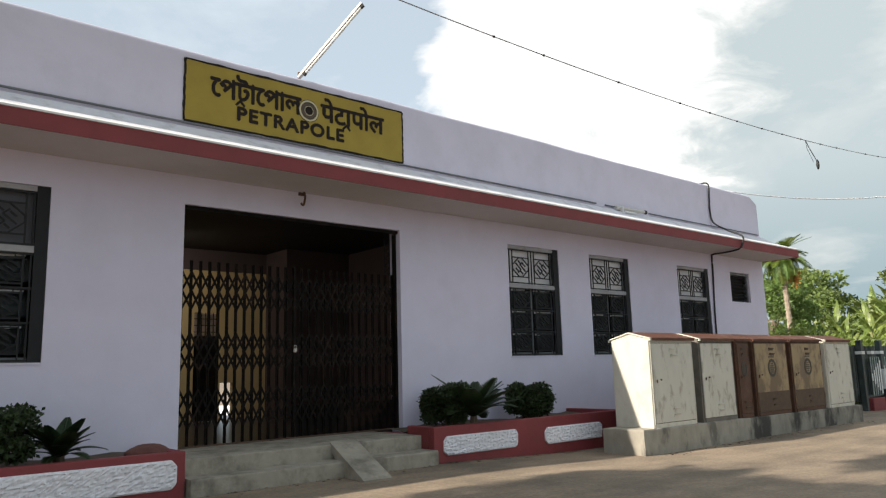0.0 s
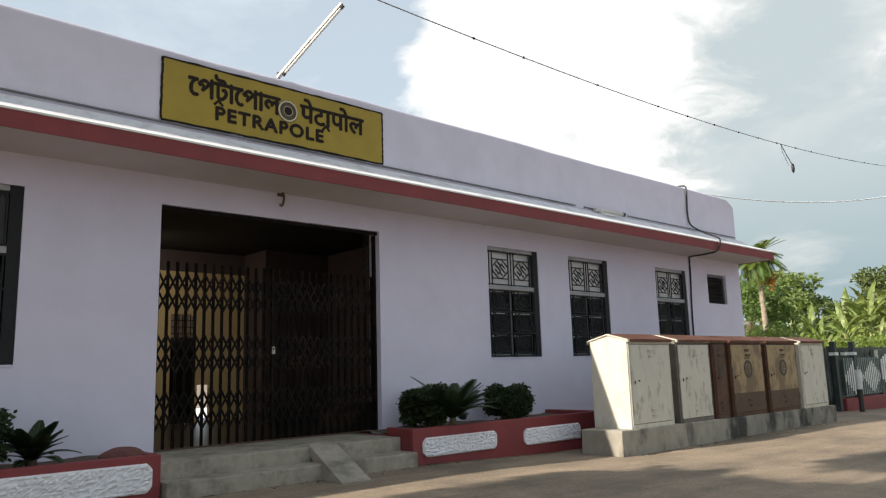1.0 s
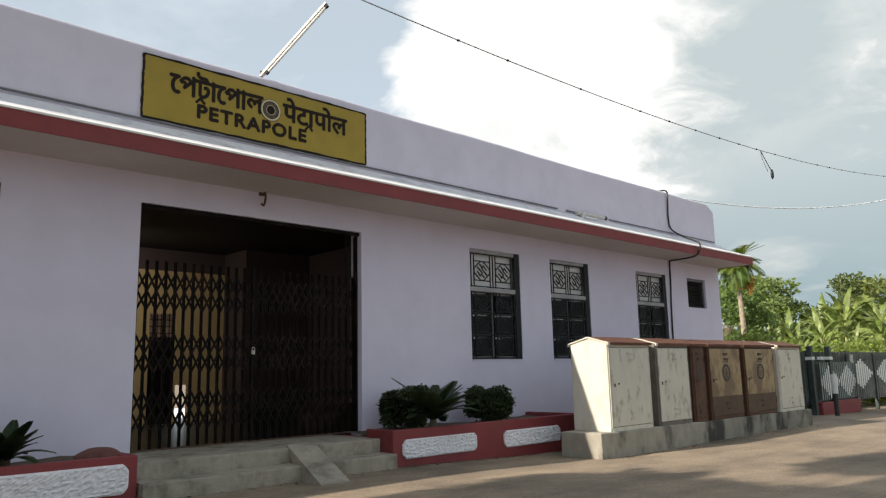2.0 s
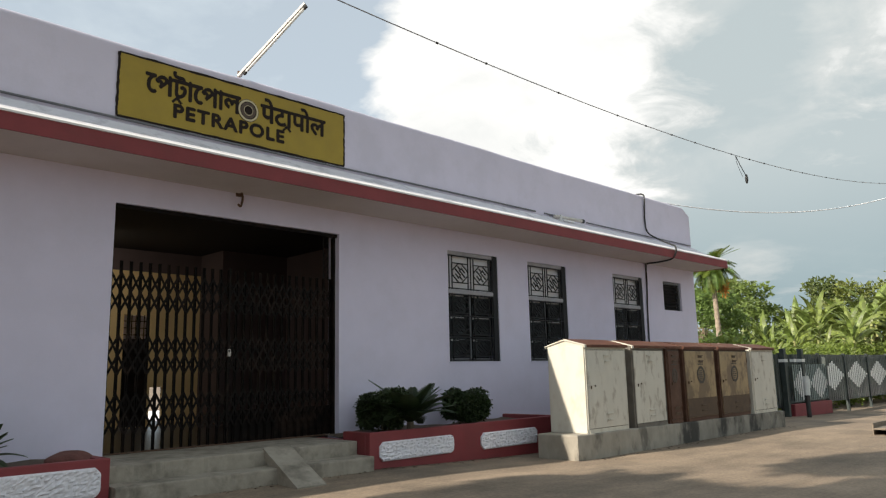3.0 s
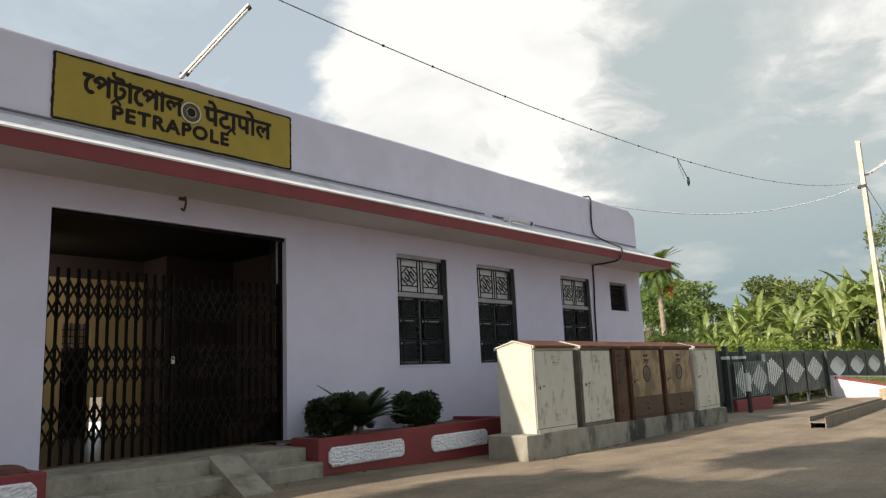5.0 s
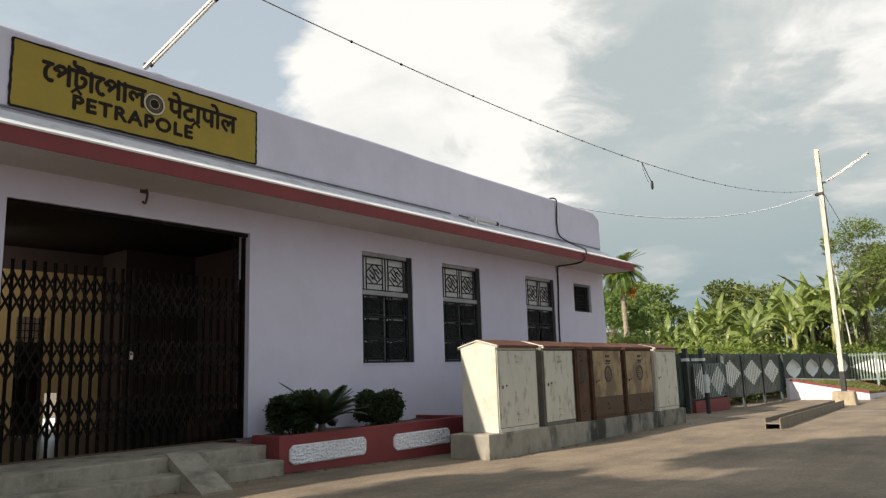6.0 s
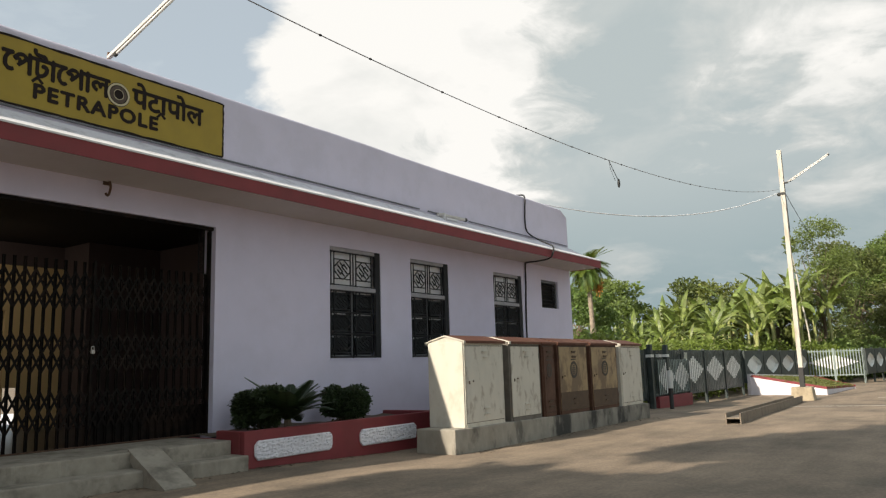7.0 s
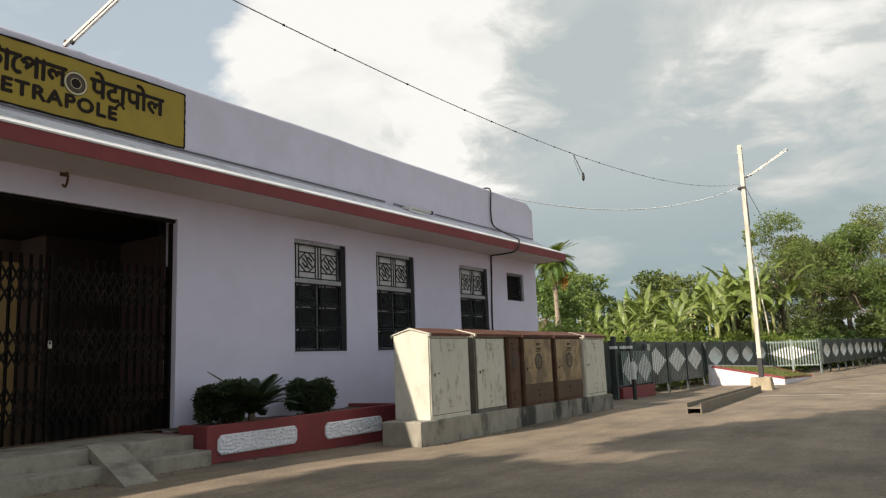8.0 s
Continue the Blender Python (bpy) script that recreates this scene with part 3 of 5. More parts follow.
def window(x0, x1, mid=2.67, upper=None):
    w = part("window", one_box(x0 + 0.002, x1 - 0.137, 0.02, 0.13, Z_LINTEL - 0.068, Z_LINTEL - 0.002, bevel=0.006), M_FRAME_PALE, building, "grey window with dark geometric iron grille")
    part("sash_frame", one_box(x0 + 0.002, x0 + 0.06, 0.06, 0.13, SILL + 0.002, Z_LINTEL - 0.074, bevel=0.005), M_FRAME, w)
    part("sash_frame", one_box(x1 - 0.06, x1 - 0.002, 0.06, 0.13, SILL + 0.002, Z_LINTEL - 0.074, bevel=0.005), M_FRAME, w)
    part("sash_frame", one_box(x0 + 0.062, x1 - 0.062, 0.06, 0.13, SILL + 0.002, SILL + 0.06, bevel=0.005), M_FRAME, w)
    part("sill", one_box(x0 - 0.01, x1 + 0.01, -0.014, 0.058, SILL - 0.022, SILL + 0.0015), M_WALL, w)
    part("transom", one_box(x0 + 0.012, x1 - 0.137, 0.008, 0.13, mid - 0.036, mid + 0.042, bevel=0.006), M_FRAME_PALE, w, "pale grey transom rail")
    part("mullion", one_box((x0 + x1 - 0.10) / 2 - 0.028, (x0 + x1 - 0.10) / 2 + 0.028, 0.075, 0.13, SILL + 0.062, mid - 0.037), M_FRAME, w)
    part("pane", one_box(x0 + 0.062, x1 - 0.062, 0.112, 0.118, mid + 0.047, Z_LINTEL - 0.074), upper or M_FROST, w, "dark upper board" if upper else "pale frosted upper pane")
    cx = (x0 + x1 - 0.10) / 2
    for s in (-1, 1):
        a, b = (x0 + 0.064, cx - 0.03) if s < 0 else (cx + 0.03, x1 - 0.064)
        g = part("pane", one_box(a, b, 0.11, 0.116, SILL + 0.064, mid - 0.04), M_GLASS, w, "dark glass lower pane")
        g.visible_shadow = False
        for k in range(3):
            zz = SILL + 0.10 + k * 0.40
            # white strips painted in as glints of sky on the glass
            for q in range(3):
                sx = a + 0.05 + q * (b - a - 0.1) / 3
                part("pane", one_box(sx, sx + (b - a) * (0.20, 0.26, 0.15)[q], 0.09, 0.095, zz + 0.268 + 0.006 * q, zz + 0.30), M_LIP, w, "pale strip drawn as a sky reflection")
            part("shutter", one_box(a + 0.01, b - 0.01, 0.14, 0.16, zz, zz + 0.34, bevel=0.008), M_SHUTTER, w)
    iw = (x1 - x0 - 0.22) / 2
    up_h, lo_h = Z_LINTEL - 0.09 - mid - 0.06, (mid - 0.05 - SILL - 0.05) / 3
    up = mesh_of("grille_panel", grille_panel_mesh(iw * 0.74, up_h * 0.60), M_GRILLE)
    lo = mesh_of("grille_panel", grille_panel_mesh(iw * 0.74, lo_h * 0.74), M_GRILLE)
    for s in (-1, 1):
        px = cx + s * iw * 0.5
        part("grille_panel", up, M_GRILLE, w, at=(px, 0.03, mid + 0.05 + up_h / 2))
        for k in range(3):
            part("grille_panel", lo, M_GRILLE, w, at=(px, 0.03, SILL + 0.05 + lo_h * (k + 0.5)))
        for off in (-0.5, -0.37, 0.37, 0.5):
            part("grille_bar", one_box(px + off * iw - 0.008, px + off * iw + 0.008, 0.024, 0.04, SILL + 0.01, Z_LINTEL - 0.08), M_GRILLE, w)
    for k in range(1, 3):
        zz = SILL + 0.05 + lo_h * k
        part("grille_bar", one_box(x0 + 0.03, x1 - 0.03, 0.020, 0.044, zz - 0.012, zz + 0.012), M_GRILLE, w)
    for xx in (x0 + 0.03, cx, x1 - 0.03):
        part("grille_foot", one_box(xx - 0.018, xx + 0.018, 0.012, 0.05, SILL - 0.03, SILL + 0.05), M_GRILLE, w)
    # dark bars at transom and head, which also draw the shadow lines there
    for zz in (mid + 0.058, mid - 0.052, Z_LINTEL - 0.086):
        part("grille_bar", one_box(x0 + 0.03, x1 - 0.03, 0.016, 0.034, zz - 0.010, zz + 0.010), M_GRILLE, w)
    part("grille_bar", one_box(x0 + 0.015, x1 - 0.015, 0.020, 0.044, SILL + 0.012, SILL + 0.036), M_GRILLE, w)
    # wide dark strip standing in for the dark right reveal
    part("grille_bar", one_box(x1 - 0.135, x1 - 0.004, 0.014, 0.058, SILL, Z_LINTEL - 0.002), M_GRILLE, w)


for a, b in WINDOWS:
    window(a, b, upper=M_BOARD if a < 3 else None)

vent = part("window", one_box(VENT[0] + 0.002, VENT[1] - 0.002, 0.05, 0.11, VENT[3] - 0.06, VENT[3] - 0.002), M_FRAME, building, "small dark louvred vent window")
part("sash_frame", one_box(VENT[0] + 0.002, VENT[0] + 0.06, 0.05, 0.11, VENT[2] + 0.002, VENT[3] - 0.062), M_FRAME, vent)
part("sash_frame", one_box(VENT[1] - 0.06, VENT[1] - 0.002, 0.05, 0.11, VENT[2] + 0.002, VENT[3] - 0.062), M_FRAME, vent)
for k in range(8):
    z = VENT[2] + 0.05 + k * 0.082
    bm = one_box(VENT[0] + 0.062, VENT[1] - 0.062, -0.045, 0.045, -0.005, 0.005, m=Matrix.Translation((0, 0.08, z)) @ Matrix.Rotation(radians(38), 4, "X"))
    part("slat", bm, M_GRILLE, vent)
part("pane", one_box(VENT[0] + 0.062, VENT[1] - 0.062, 0.14, 0.15, VENT[2] + 0.002, VENT[3] - 0.062), M_SHUTTER, vent)

# gate surround: thin dark angle at the head and jambs
part("door_frame", one_box(GATE[0] + 0.002, GATE[1] - 0.002, 0.05, 0.11, Z_LINTEL - 0.05, Z_LINTEL - 0.002), M_BLACK, building, "dark iron head of the gate opening")
part("door_frame", one_box(GATE[0] + 0.002, GATE[0] + 0.04, 0.10, 0.16, Z_FLOOR, Z_LINTEL - 0.052), M_BLACK, building)
part("door_frame", one_box(GATE[1] - 0.042, GATE[1] - 0.002, 0.10, 0.16, Z_FLOOR, Z_LINTEL - 0.052), M_BLACK, building)
# hall doorway: dark leaf with a grille above; an unseen added lamp follows below
part("door", one_box(5.61, 6.11, 5.06, 5.11, Z_FLOOR + 0.01, 2.0, bevel=0.008), M_BLACK, building, "dark inner door leaf")
bm = bmesh.new()
for k in range(7):
    bar(bm, (5.62 + k * 0.08, 5.08, 2.0), (5.62 + k * 0.08, 5.08, 2.46), 0.014, 0.014)
for k in range(3):
    bar(bm, (5.60, 5.08, 2.08 + k * 0.13), (6.12, 5.08, 2.08 + k * 0.13), 0.014, 0.014)
part("door_grille", bm, M_BLACK, building)


# ---- collapsible gate ----
def build_gate():
    gate = thing("collapsible_gate", "closed black iron collapsible lattice gate in the entrance", "gate", (0, 0, 0))
    z0, z1, y = Z_FLOOR + 0.02, 2.71, 0.17
    x0, x1, n = GATE[0] + 0.05, GATE[1] - 0.05, 27
    step = (x1 - x0) / n
    bar_me = None
    for k in range(n + 1):
        if bar_me is None:
            bm = bmesh.new()
            box(bm, -0.017, -0.009, -0.012, 0.012, 0, z1 - z0)
            box(bm, 0.009, 0.017, -0.012, 0.012, 0, z1 - z0)
            box(bm, -0.017, 0.017, 0.004, 0.012, 0, z1 - z0)
            bar_me = mesh_of("upright", bm, M_BLACK)
        part("upright", bar_me, M_BLACK, gate, at=(x0 + k * step, y, z0))
    h = 0.24
    links = []
    for s in (-1, 1):
        bm = bmesh.new()
        bar(bm, (-step / 2, 0, -s * h / 2), (step / 2, 0, s * h / 2), 0.029, 0.006)
        links.append(mesh_of("lattice_link", bm, M_BLACK))
    for row in (0.70, 0.94, 1.415, 1.655, 2.20, 2.44):
        for k in range(n):
            for i, me in enumerate(links):
                part("lattice_link", me, M_BLACK, gate, at=(x0 + (k + 0.5) * step, y - 0.016 - 0.007 * i, row))
    part("lower_sheet", one_box(x0 + 13.5 * step, x1, y + 0.014, y + 0.018, z0, z0 + 0.42), M_BLACK, gate, "dark kick sheet on the gate foot")
    part("bottom_channel", one_box(x0, x1, y - 0.03, y + 0.03, Z_FLOOR + 0.001, Z_FLOOR + 0.018), M_RUST, gate, "rusty floor channel")
    lock = x0 + 13.0 * step
    part("lock_stile", one_box(lock - 0.016, lock + 0.016, y - 0.04, y - 0.028, z0 + 0.2, z1 + 0.02), M_BLACK, gate)
    bm = one_box(lock - 0.024, lock + 0.024, y - 0.075, y - 0.042, 1.515, 1.57, bevel=0.008)
    for s in (-1, 1):
        rod(bm, (lock + s * 0.018, y - 0.058, 1.57), (lock + s * 0.018, y - 0.058, 1.61), 0.006)
    rod(bm, (lock - 0.018, y - 0.058, 1.61), (lock + 0.018, y - 0.058, 1.61), 0.006)
    part("padlock", bm, M_METAL, gate, "small steel padlock")
    # folded grille strip over the hinge side
    bm = bmesh.new()
    for k in range(6):
        z = 2.72 + k * 0.11
        bar(bm, (x1 - 0.02, y + 0.02, z), (x1 - 0.02, y + 0.14, z + 0.055), 0.01, 0.01, (1, 0, 0))
        bar(bm, (x1 - 0.02, y + 0.14, z + 0.055), (x1 - 0.02, y + 0.02, z + 0.11), 0.01, 0.01, (1, 0, 0))
    bar(bm, (x1 - 0.02, y + 0.02, 2.70), (x1 - 0.02, y + 0.02, 3.40), 0.014, 0.014, (1, 0, 0))
    bar(bm, (x1 - 0.02, y + 0.15, 2.70), (x1 - 0.02, y + 0.15, 3.40), 0.014, 0.014, (1, 0, 0))
    part("side_grille", bm, M_GRILLE, gate)


build_gate()

# added lamp and area light, hidden behind the jamb, to brighten the yellow wall
lamp = thing("added_hall_lamp", "unseen batten lamp added to light the yellow hall wall", "lamp", (4.0, 3.6, 3.72))
part("body", one_box(-0.12, 0.12, -0.05, 0.05, -0.05, -0.001, bevel=0.006), M_HALL, lamp)
part("diffuser", one_box(-0.10, 0.10, -0.03, 0.03, -0.085, -0.052, bevel=0.01), M_LAMP, lamp, "glowing tube of the added lamp")
hall_light = new("hall_light", bpy.data.lights.new("hall_light", "AREA"))
hall_light.data.shape, hall_light.data.size, hall_light.data.size_y = "RECTANGLE", 0.28, 0.06
hall_light.data.energy, hall_light.data.color = 11.0, (1.0, 0.93, 0.82)
hall_light.matrix_world = look((4.0, 3.6, 3.62), (5.6, 4.9, 0.5))

# ---- steps and ramp ----
steps = thing("entrance_steps", "worn cement entrance steps with dark stains", "steps", (0, 0, 0))
def worn_slab(x0, x1, y0, y1, z0, z1, seed):
    """A cement slab with chipped, uneven edges."""
    bm = one_box(x0, x1, y0, y1, z0, z1)
    bmesh.ops.subdivide_edges(bm, edges=[e for e in bm.edges if abs(e.verts[0].co.x - e.verts[1].co.x) > 1], cuts=70)
    es = [e for e in bm.edges if e.verts[0].co.z > z1 - 0.01 and e.verts[1].co.z > z1 - 0.01 and e.verts[0].co.y < y0 + 0.01 and e.verts[1].co.y < y0 + 0.01]
    bmesh.ops.bevel(bm, geom=es, offset=0.02, segments=2, profile=0.6, affect="EDGES")
    for v in bm.verts:
        if v.co.y < y0 + 0.1:
            p = Vector((v.co.x * 2.2, seed, v.co.z * 3))
            q = Vector((v.co.x * 11.0, seed, v.co.z * 9))
            chip = max(0.0, noise.noise(q) - 0.25) * 0.05 if v.co.z > z1 - 0.05 else 0.0
            v.co.y += 0.016 * noise.noise(p) + chip
            v.co.z -= chip * 0.6 + (0.006 * abs(noise.noise(p)) if v.co.z > z1 - 0.05 else 0)
    return bm


part("step", worn_slab(3.10, 6.44, -1.36, -1.00, -0.2, 0.165, 1.3), M_STEP, steps)
part("step", worn_slab(3.10, 6.445, -0.999, 0.27, -0.2, 0.343, 5.7), M_STEP, steps)
bm = bmesh.new()
prof = [(-1.88, -0.03), (-1.88, -0.005), (-0.94, 0.372), (-0.94, 0.28), (-1.40, -0.03)]
extrude_profile(bm, prof, 5.00, 5.40)
for v in bm.verts:
    v.co.x += 0.13 * (v.co.y + 1.1)
tagged(part("wheel_ramp", bm, M_STEP), "narrow cement wheel ramp laid over the steps", "ramp")

# added white slab, so that the view through the hall's gap reads bright
tagged(part("platform", one_box(-6.9, 30.0, 7.002, 13.0, -0.5, 0.30), M_LIP), "pale platform slab added behind the building to brighten the hall gap", "platform", kind="structure")


# ---- station sign, painted on the parapet ----
def text_part(name, body, width, height, at, parent, bold=1, spacing=1.0):
    """Lettering from the built-in font, fitted to a width and height, as a thin mesh on the wall.
    Its outlines are filled row by row, so that strokes that overlap stay solid; bold: cells by which they grow."""
    cu = bpy.data.curves.new(name, "FONT")
    cu.body, cu.size, cu.space_character = body, 1.0, spacing
    tmp = new(name, cu)
    dg = bpy.context.evaluated_depsgraph_get()
    src = tmp.evaluated_get(dg).to_curve(dg)
    outlines = []
    for sp in src.splines:
        pts = []
        n = len(sp.bezier_points)
        for i in range(n):
            p, q = sp.bezier_points[i], sp.bezier_points[(i + 1) % n]
            for k in range(5):
                t = k / 5
                c = (1 - t) ** 3 * p.co + 3 * (1 - t) ** 2 * t * p.handle_right + 3 * (1 - t) * t * t * q.handle_left + t ** 3 * q.co
                pts.append((c.x, c.y))
        outlines.append(np.array(pts))
    tmp.to_curve_clear()
    bpy.data.objects.remove(tmp)
    lo = np.min([o.min(0) for o in outlines], 0)
    hi = np.max([o.max(0) for o in outlines], 0)
    cell = 0.0055
    outlines = [(o - lo) / (hi - lo) * (width, height) for o in outlines]
    pad = 8
    nx, nz = int(width / cell) + 2 * pad, int(height / cell) + 2 * pad
    winding = np.zeros((nz, nx), int)
    for o in outlines:
        for (xa, za), (xb, zb) in zip(o, np.roll(o, -1, 0)):
            if za == zb:
                continue
            up, z0, z1 = (1, za, zb) if zb > za else (-1, zb, za)
            for j in range(max(0, math.ceil(z0 / cell - 0.5)), max(0, math.ceil(z1 / cell - 0.5))):
                x = xa + (xb - xa) * ((j + 0.5) * cell - za) / (zb - za)
                winding[j + pad, max(0, int(math.ceil(x / cell - 0.5)) + pad):] += up
    ink = winding != 0
    grown = ink.copy()
    for dx in range(-bold, bold + 1):
        for dz in range(-bold, bold + 1):
            if dx * dx + dz * dz <= bold * bold + 0.5:
                grown |= np.roll(np.roll(ink, dx, 1), dz, 0)
    verts, faces = [], []
    for j in range(nz):
        row = np.flatnonzero(np.diff(np.concatenate([[0], grown[j].astype(int), [0]])))
        for i0, i1 in zip(row[::2], row[1::2]):
            xa, xb, za, zb = (i0 - pad) * cell, (i1 - pad) * cell, (j - pad) * cell, (j - pad + 1) * cell
            k = len(verts)
            verts += [(xa, -0.006, za), (xb, -0.006, za), (xb, -0.006, zb), (xa, -0.006, zb), (xa, 0.001, za), (xb, 0.001, za), (xb, 0.001, zb), (xa, 0.001, zb)]
            faces += [(k, k + 1, k + 2, k + 3), (k, k + 4, k + 5, k + 1), (k + 3, k + 2, k + 6, k + 7), (k, k + 3, k + 7, k + 4), (k + 1, k + 5, k + 6, k + 2)]
    return part(name, soup(name, verts, faces, M_SIGN_INK), M_SIGN_INK, parent, at=at)


def build_sign():
    x0, x1, z0, z1 = 3.405, 6.97, 4.522, 5.372
    sign = thing("station_sign", "mustard yellow station name sign with black lettering painted on the parapet", "sign", (x0, -0.004, z0))
    w, h = x1 - x0, z1 - z0
    part("panel", one_box(0, w, -0.012, 0.0, 0, h), M_SIGN, sign)
    rng = random.Random(4)
    for a, b, horizontal in ((0, h, True), (0, 0, True), (0, 0, False), (w, 0, False)):
        bm = bmesh.new()
        n = 24
        rows = []
        for k in range(n + 1):
            t = k / n
            wob, th = rng.uniform(-0.004, 0.004), 0.014 + rng.uniform(-0.004, 0.005)
            if horizontal:
                rows.append(((t * w, b + wob - th), (t * w, b + wob + th)))
            else:
                rows.append(((a + wob - th, t * h), (a + wob + th, t * h)))
        lo = [[bm.verts.new((p[0], -0.014, p[1])) for p in r] for r in rows]
        hi = [[bm.verts.new((p[0], -0.002, p[1])) for p in r] for r in rows]
        for k in range(n):
            bm.faces.new((lo[k][0], lo[k + 1][0], lo[k + 1][1], lo[k][1]))
            bm.faces.new((lo[k][0], hi[k][0], hi[k + 1][0], lo[k + 1][0]))
            bm.faces.new((lo[k][1], lo[k + 1][1], hi[k + 1][1], hi[k][1]))
        part("border", bm, M_SIGN_INK, sign, "hand-painted black border")
    y = -0.014
    text_part("lettering", "PETRAPOLE", 1.70, 0.185, (0.74, y, 0.145), sign, 2, 1.16)
    text_part("lettering", "\u09c7\u09aa\u099f\u09be\u09c7\u09aa\u09be\u09b2", 1.36, 0.36, (0.35, y, 0.42), sign, 2)
    text_part("lettering", "\u092a\u0947\u091f\u093e\u092a\u094b\u0932", 1.14, 0.36, (2.05, y, 0.40), sign, 2)
    # the r-stroke under the third letter of both words
    for ox, oz in ((0.78, 0.425), (2.50, 0.415)):
        bm = bmesh.new()
        bar(bm, (ox, y, oz), (ox - 0.07, y, oz - 0.075), 0.034, 0.008)
        bar(bm, (ox - 0.005, y - 0.001, oz - 0.01), (ox + 0.06, y - 0.001, oz - 0.075), 0.034, 0.008)
        part("letter_stroke", bm, M_SIGN_INK, sign)
    # round emblem as plain rings
    cx, cz = 1.84, 0.505
    for r0, r1, mat, dy in ((0.0, 0.168, M_SIGN_INK, -0.016), (0.132, 0.160, M_EMBLEM, -0.022), (0.0, 0.120, M_EMBLEM_DARK, -0.020), (0.066, 0.074, M_EMBLEM, -0.024), (0.0, 0.064, M_SIGN_INK, -0.026)):
        bm = bmesh.new()
        n = 40
        ring = [[bm.verts.new((cx + r * math.cos(k * math.tau / n), dy, cz + r * math.sin(k * math.tau / n))) for k in range(n)] for r in (max(r0, 0.001), r1)]
        back = [bm.verts.new((v.co.x, -0.010, v.co.z)) for v in ring[1]]
        for k in range(n):
            j = (k + 1) % n
            bm.faces.new((ring[0][k], ring[0][j], ring[1][j], ring[1][k]))
            bm.faces.new((ring[1][k], ring[1][j], back[j], back[k]))
        part("emblem", bm, mat, sign, "round emblem of plain rings")


build_sign()


# ---- lamp batten over the sign, pipe, cables, hook ----
def tube_light(name, a, b, label):
    a, b = Vector(a), Vector(b)
    t = thing(name, label, "lamp", a)
    d = b - a
    u = d.normalized()
    side = u.cross(Vector((0, 0, 1))).normalized()
    down = side.cross(u).normalized()
    bm = bmesh.new()
    bar(bm, (0, 0, 0), d, 0.055, 0.035, down)
    part("batten", bm, M_METAL, t, "painted steel batten")
    off = -down * 0.045 if down.z > 0 else down * 0.045
    bm = rod(bmesh.new(), u * 0.14 + off, d - u * 0.04 + off, 0.021, 10)
    part("lamp_tube", bm, M_TUBE, t, "unlit white lamp tube", smooth=True)
    for s in (0.11, d.length - 0.03):
        bm = rod(bmesh.new(), u * (s - 0.025) + off, u * (s + 0.025) + off, 0.026, 8)
        part("lamp_holder", bm, M_CABLE, t)
    return t


sign_light = tube_light("tube_light", (5.145, 0.10, 5.56), (5.54, -1.0, 6.41), "slanting tube light on the parapet over the sign")
bm = rod(bmesh.new(), (0, 0, -0.05), (0, 0, 0.08), 0.02)
part("bracket", bm, M_RUST, sign_light)
pipe = thing("drain_pipe", "short grey drain pipe with a dark mouth", "pipe", (0, 0, 0))
part("pipe", rod(bmesh.new(), (12.45, -0.10, 4.44), (13.32, -0.20, 4.43), 0.040, 14), M_METAL, pipe, smooth=False)
part("mouth", rod(bmesh.new(), (13.30, -0.198, 4.43), (13.37, -0.205, 4.429), 0.044, 14), M_CABLE, pipe, "dark open pipe mouth")
bm = bmesh.new()
box(bm, 12.58, 12.61, -0.19, -0.06, 4.31, 4.48)
box(bm, 12.59, 12.98, -0.24, -0.21, 4.34, 4.375)
part("bracket", bm, M_PVC, pipe, "white plastic strap")

wall_cable = thing("wall_cable", "loose black cable hanging over the parapet and canopy", "cable", (0, 0, 0))
tube_path("cable", smooth_curve([(16.26, 0.18, 5.56), (16.36, -0.03, 5.53), (16.36, -0.035, 5.2), (16.34, -0.035, 4.85), (16.40, -0.07, 4.56), (16.44, -0.40, 4.32), (16.25, -0.75, 4.15), (15.98, -0.985, 4.03), (15.95, -0.99, 3.88), (15.90, -0.90, 3.75), (15.98, -0.55, 3.73), (16.15, -0.12, 3.75), (16.25, -0.03, 3.69), (16.24, -0.025, 3.2), (16.19, -0.025, 2.6), (16.17, -0.025, 1.9), (16.16, -0.025, 0.3)]), 0.021, M_CABLE, wall_cable)

hook = thing("iron_hook", "rusty iron hook on the wall over the entrance", "hook", (5.14, -0.01, 3.675))
tube_path("shank", smooth_curve([(0, 0.02, 0.13), (0.0, -0.05, 0.12), (0.015, -0.07, 0.04), (0.0, -0.07, -0.06), (-0.03, -0.09, -0.10), (-0.06, -0.08, -0.07)]), 0.016, M_RUST, hook)
part("plate", one_box(-0.05, 0.05, -0.012, 0.008, 0.06, 0.15), M_RUST, hook)


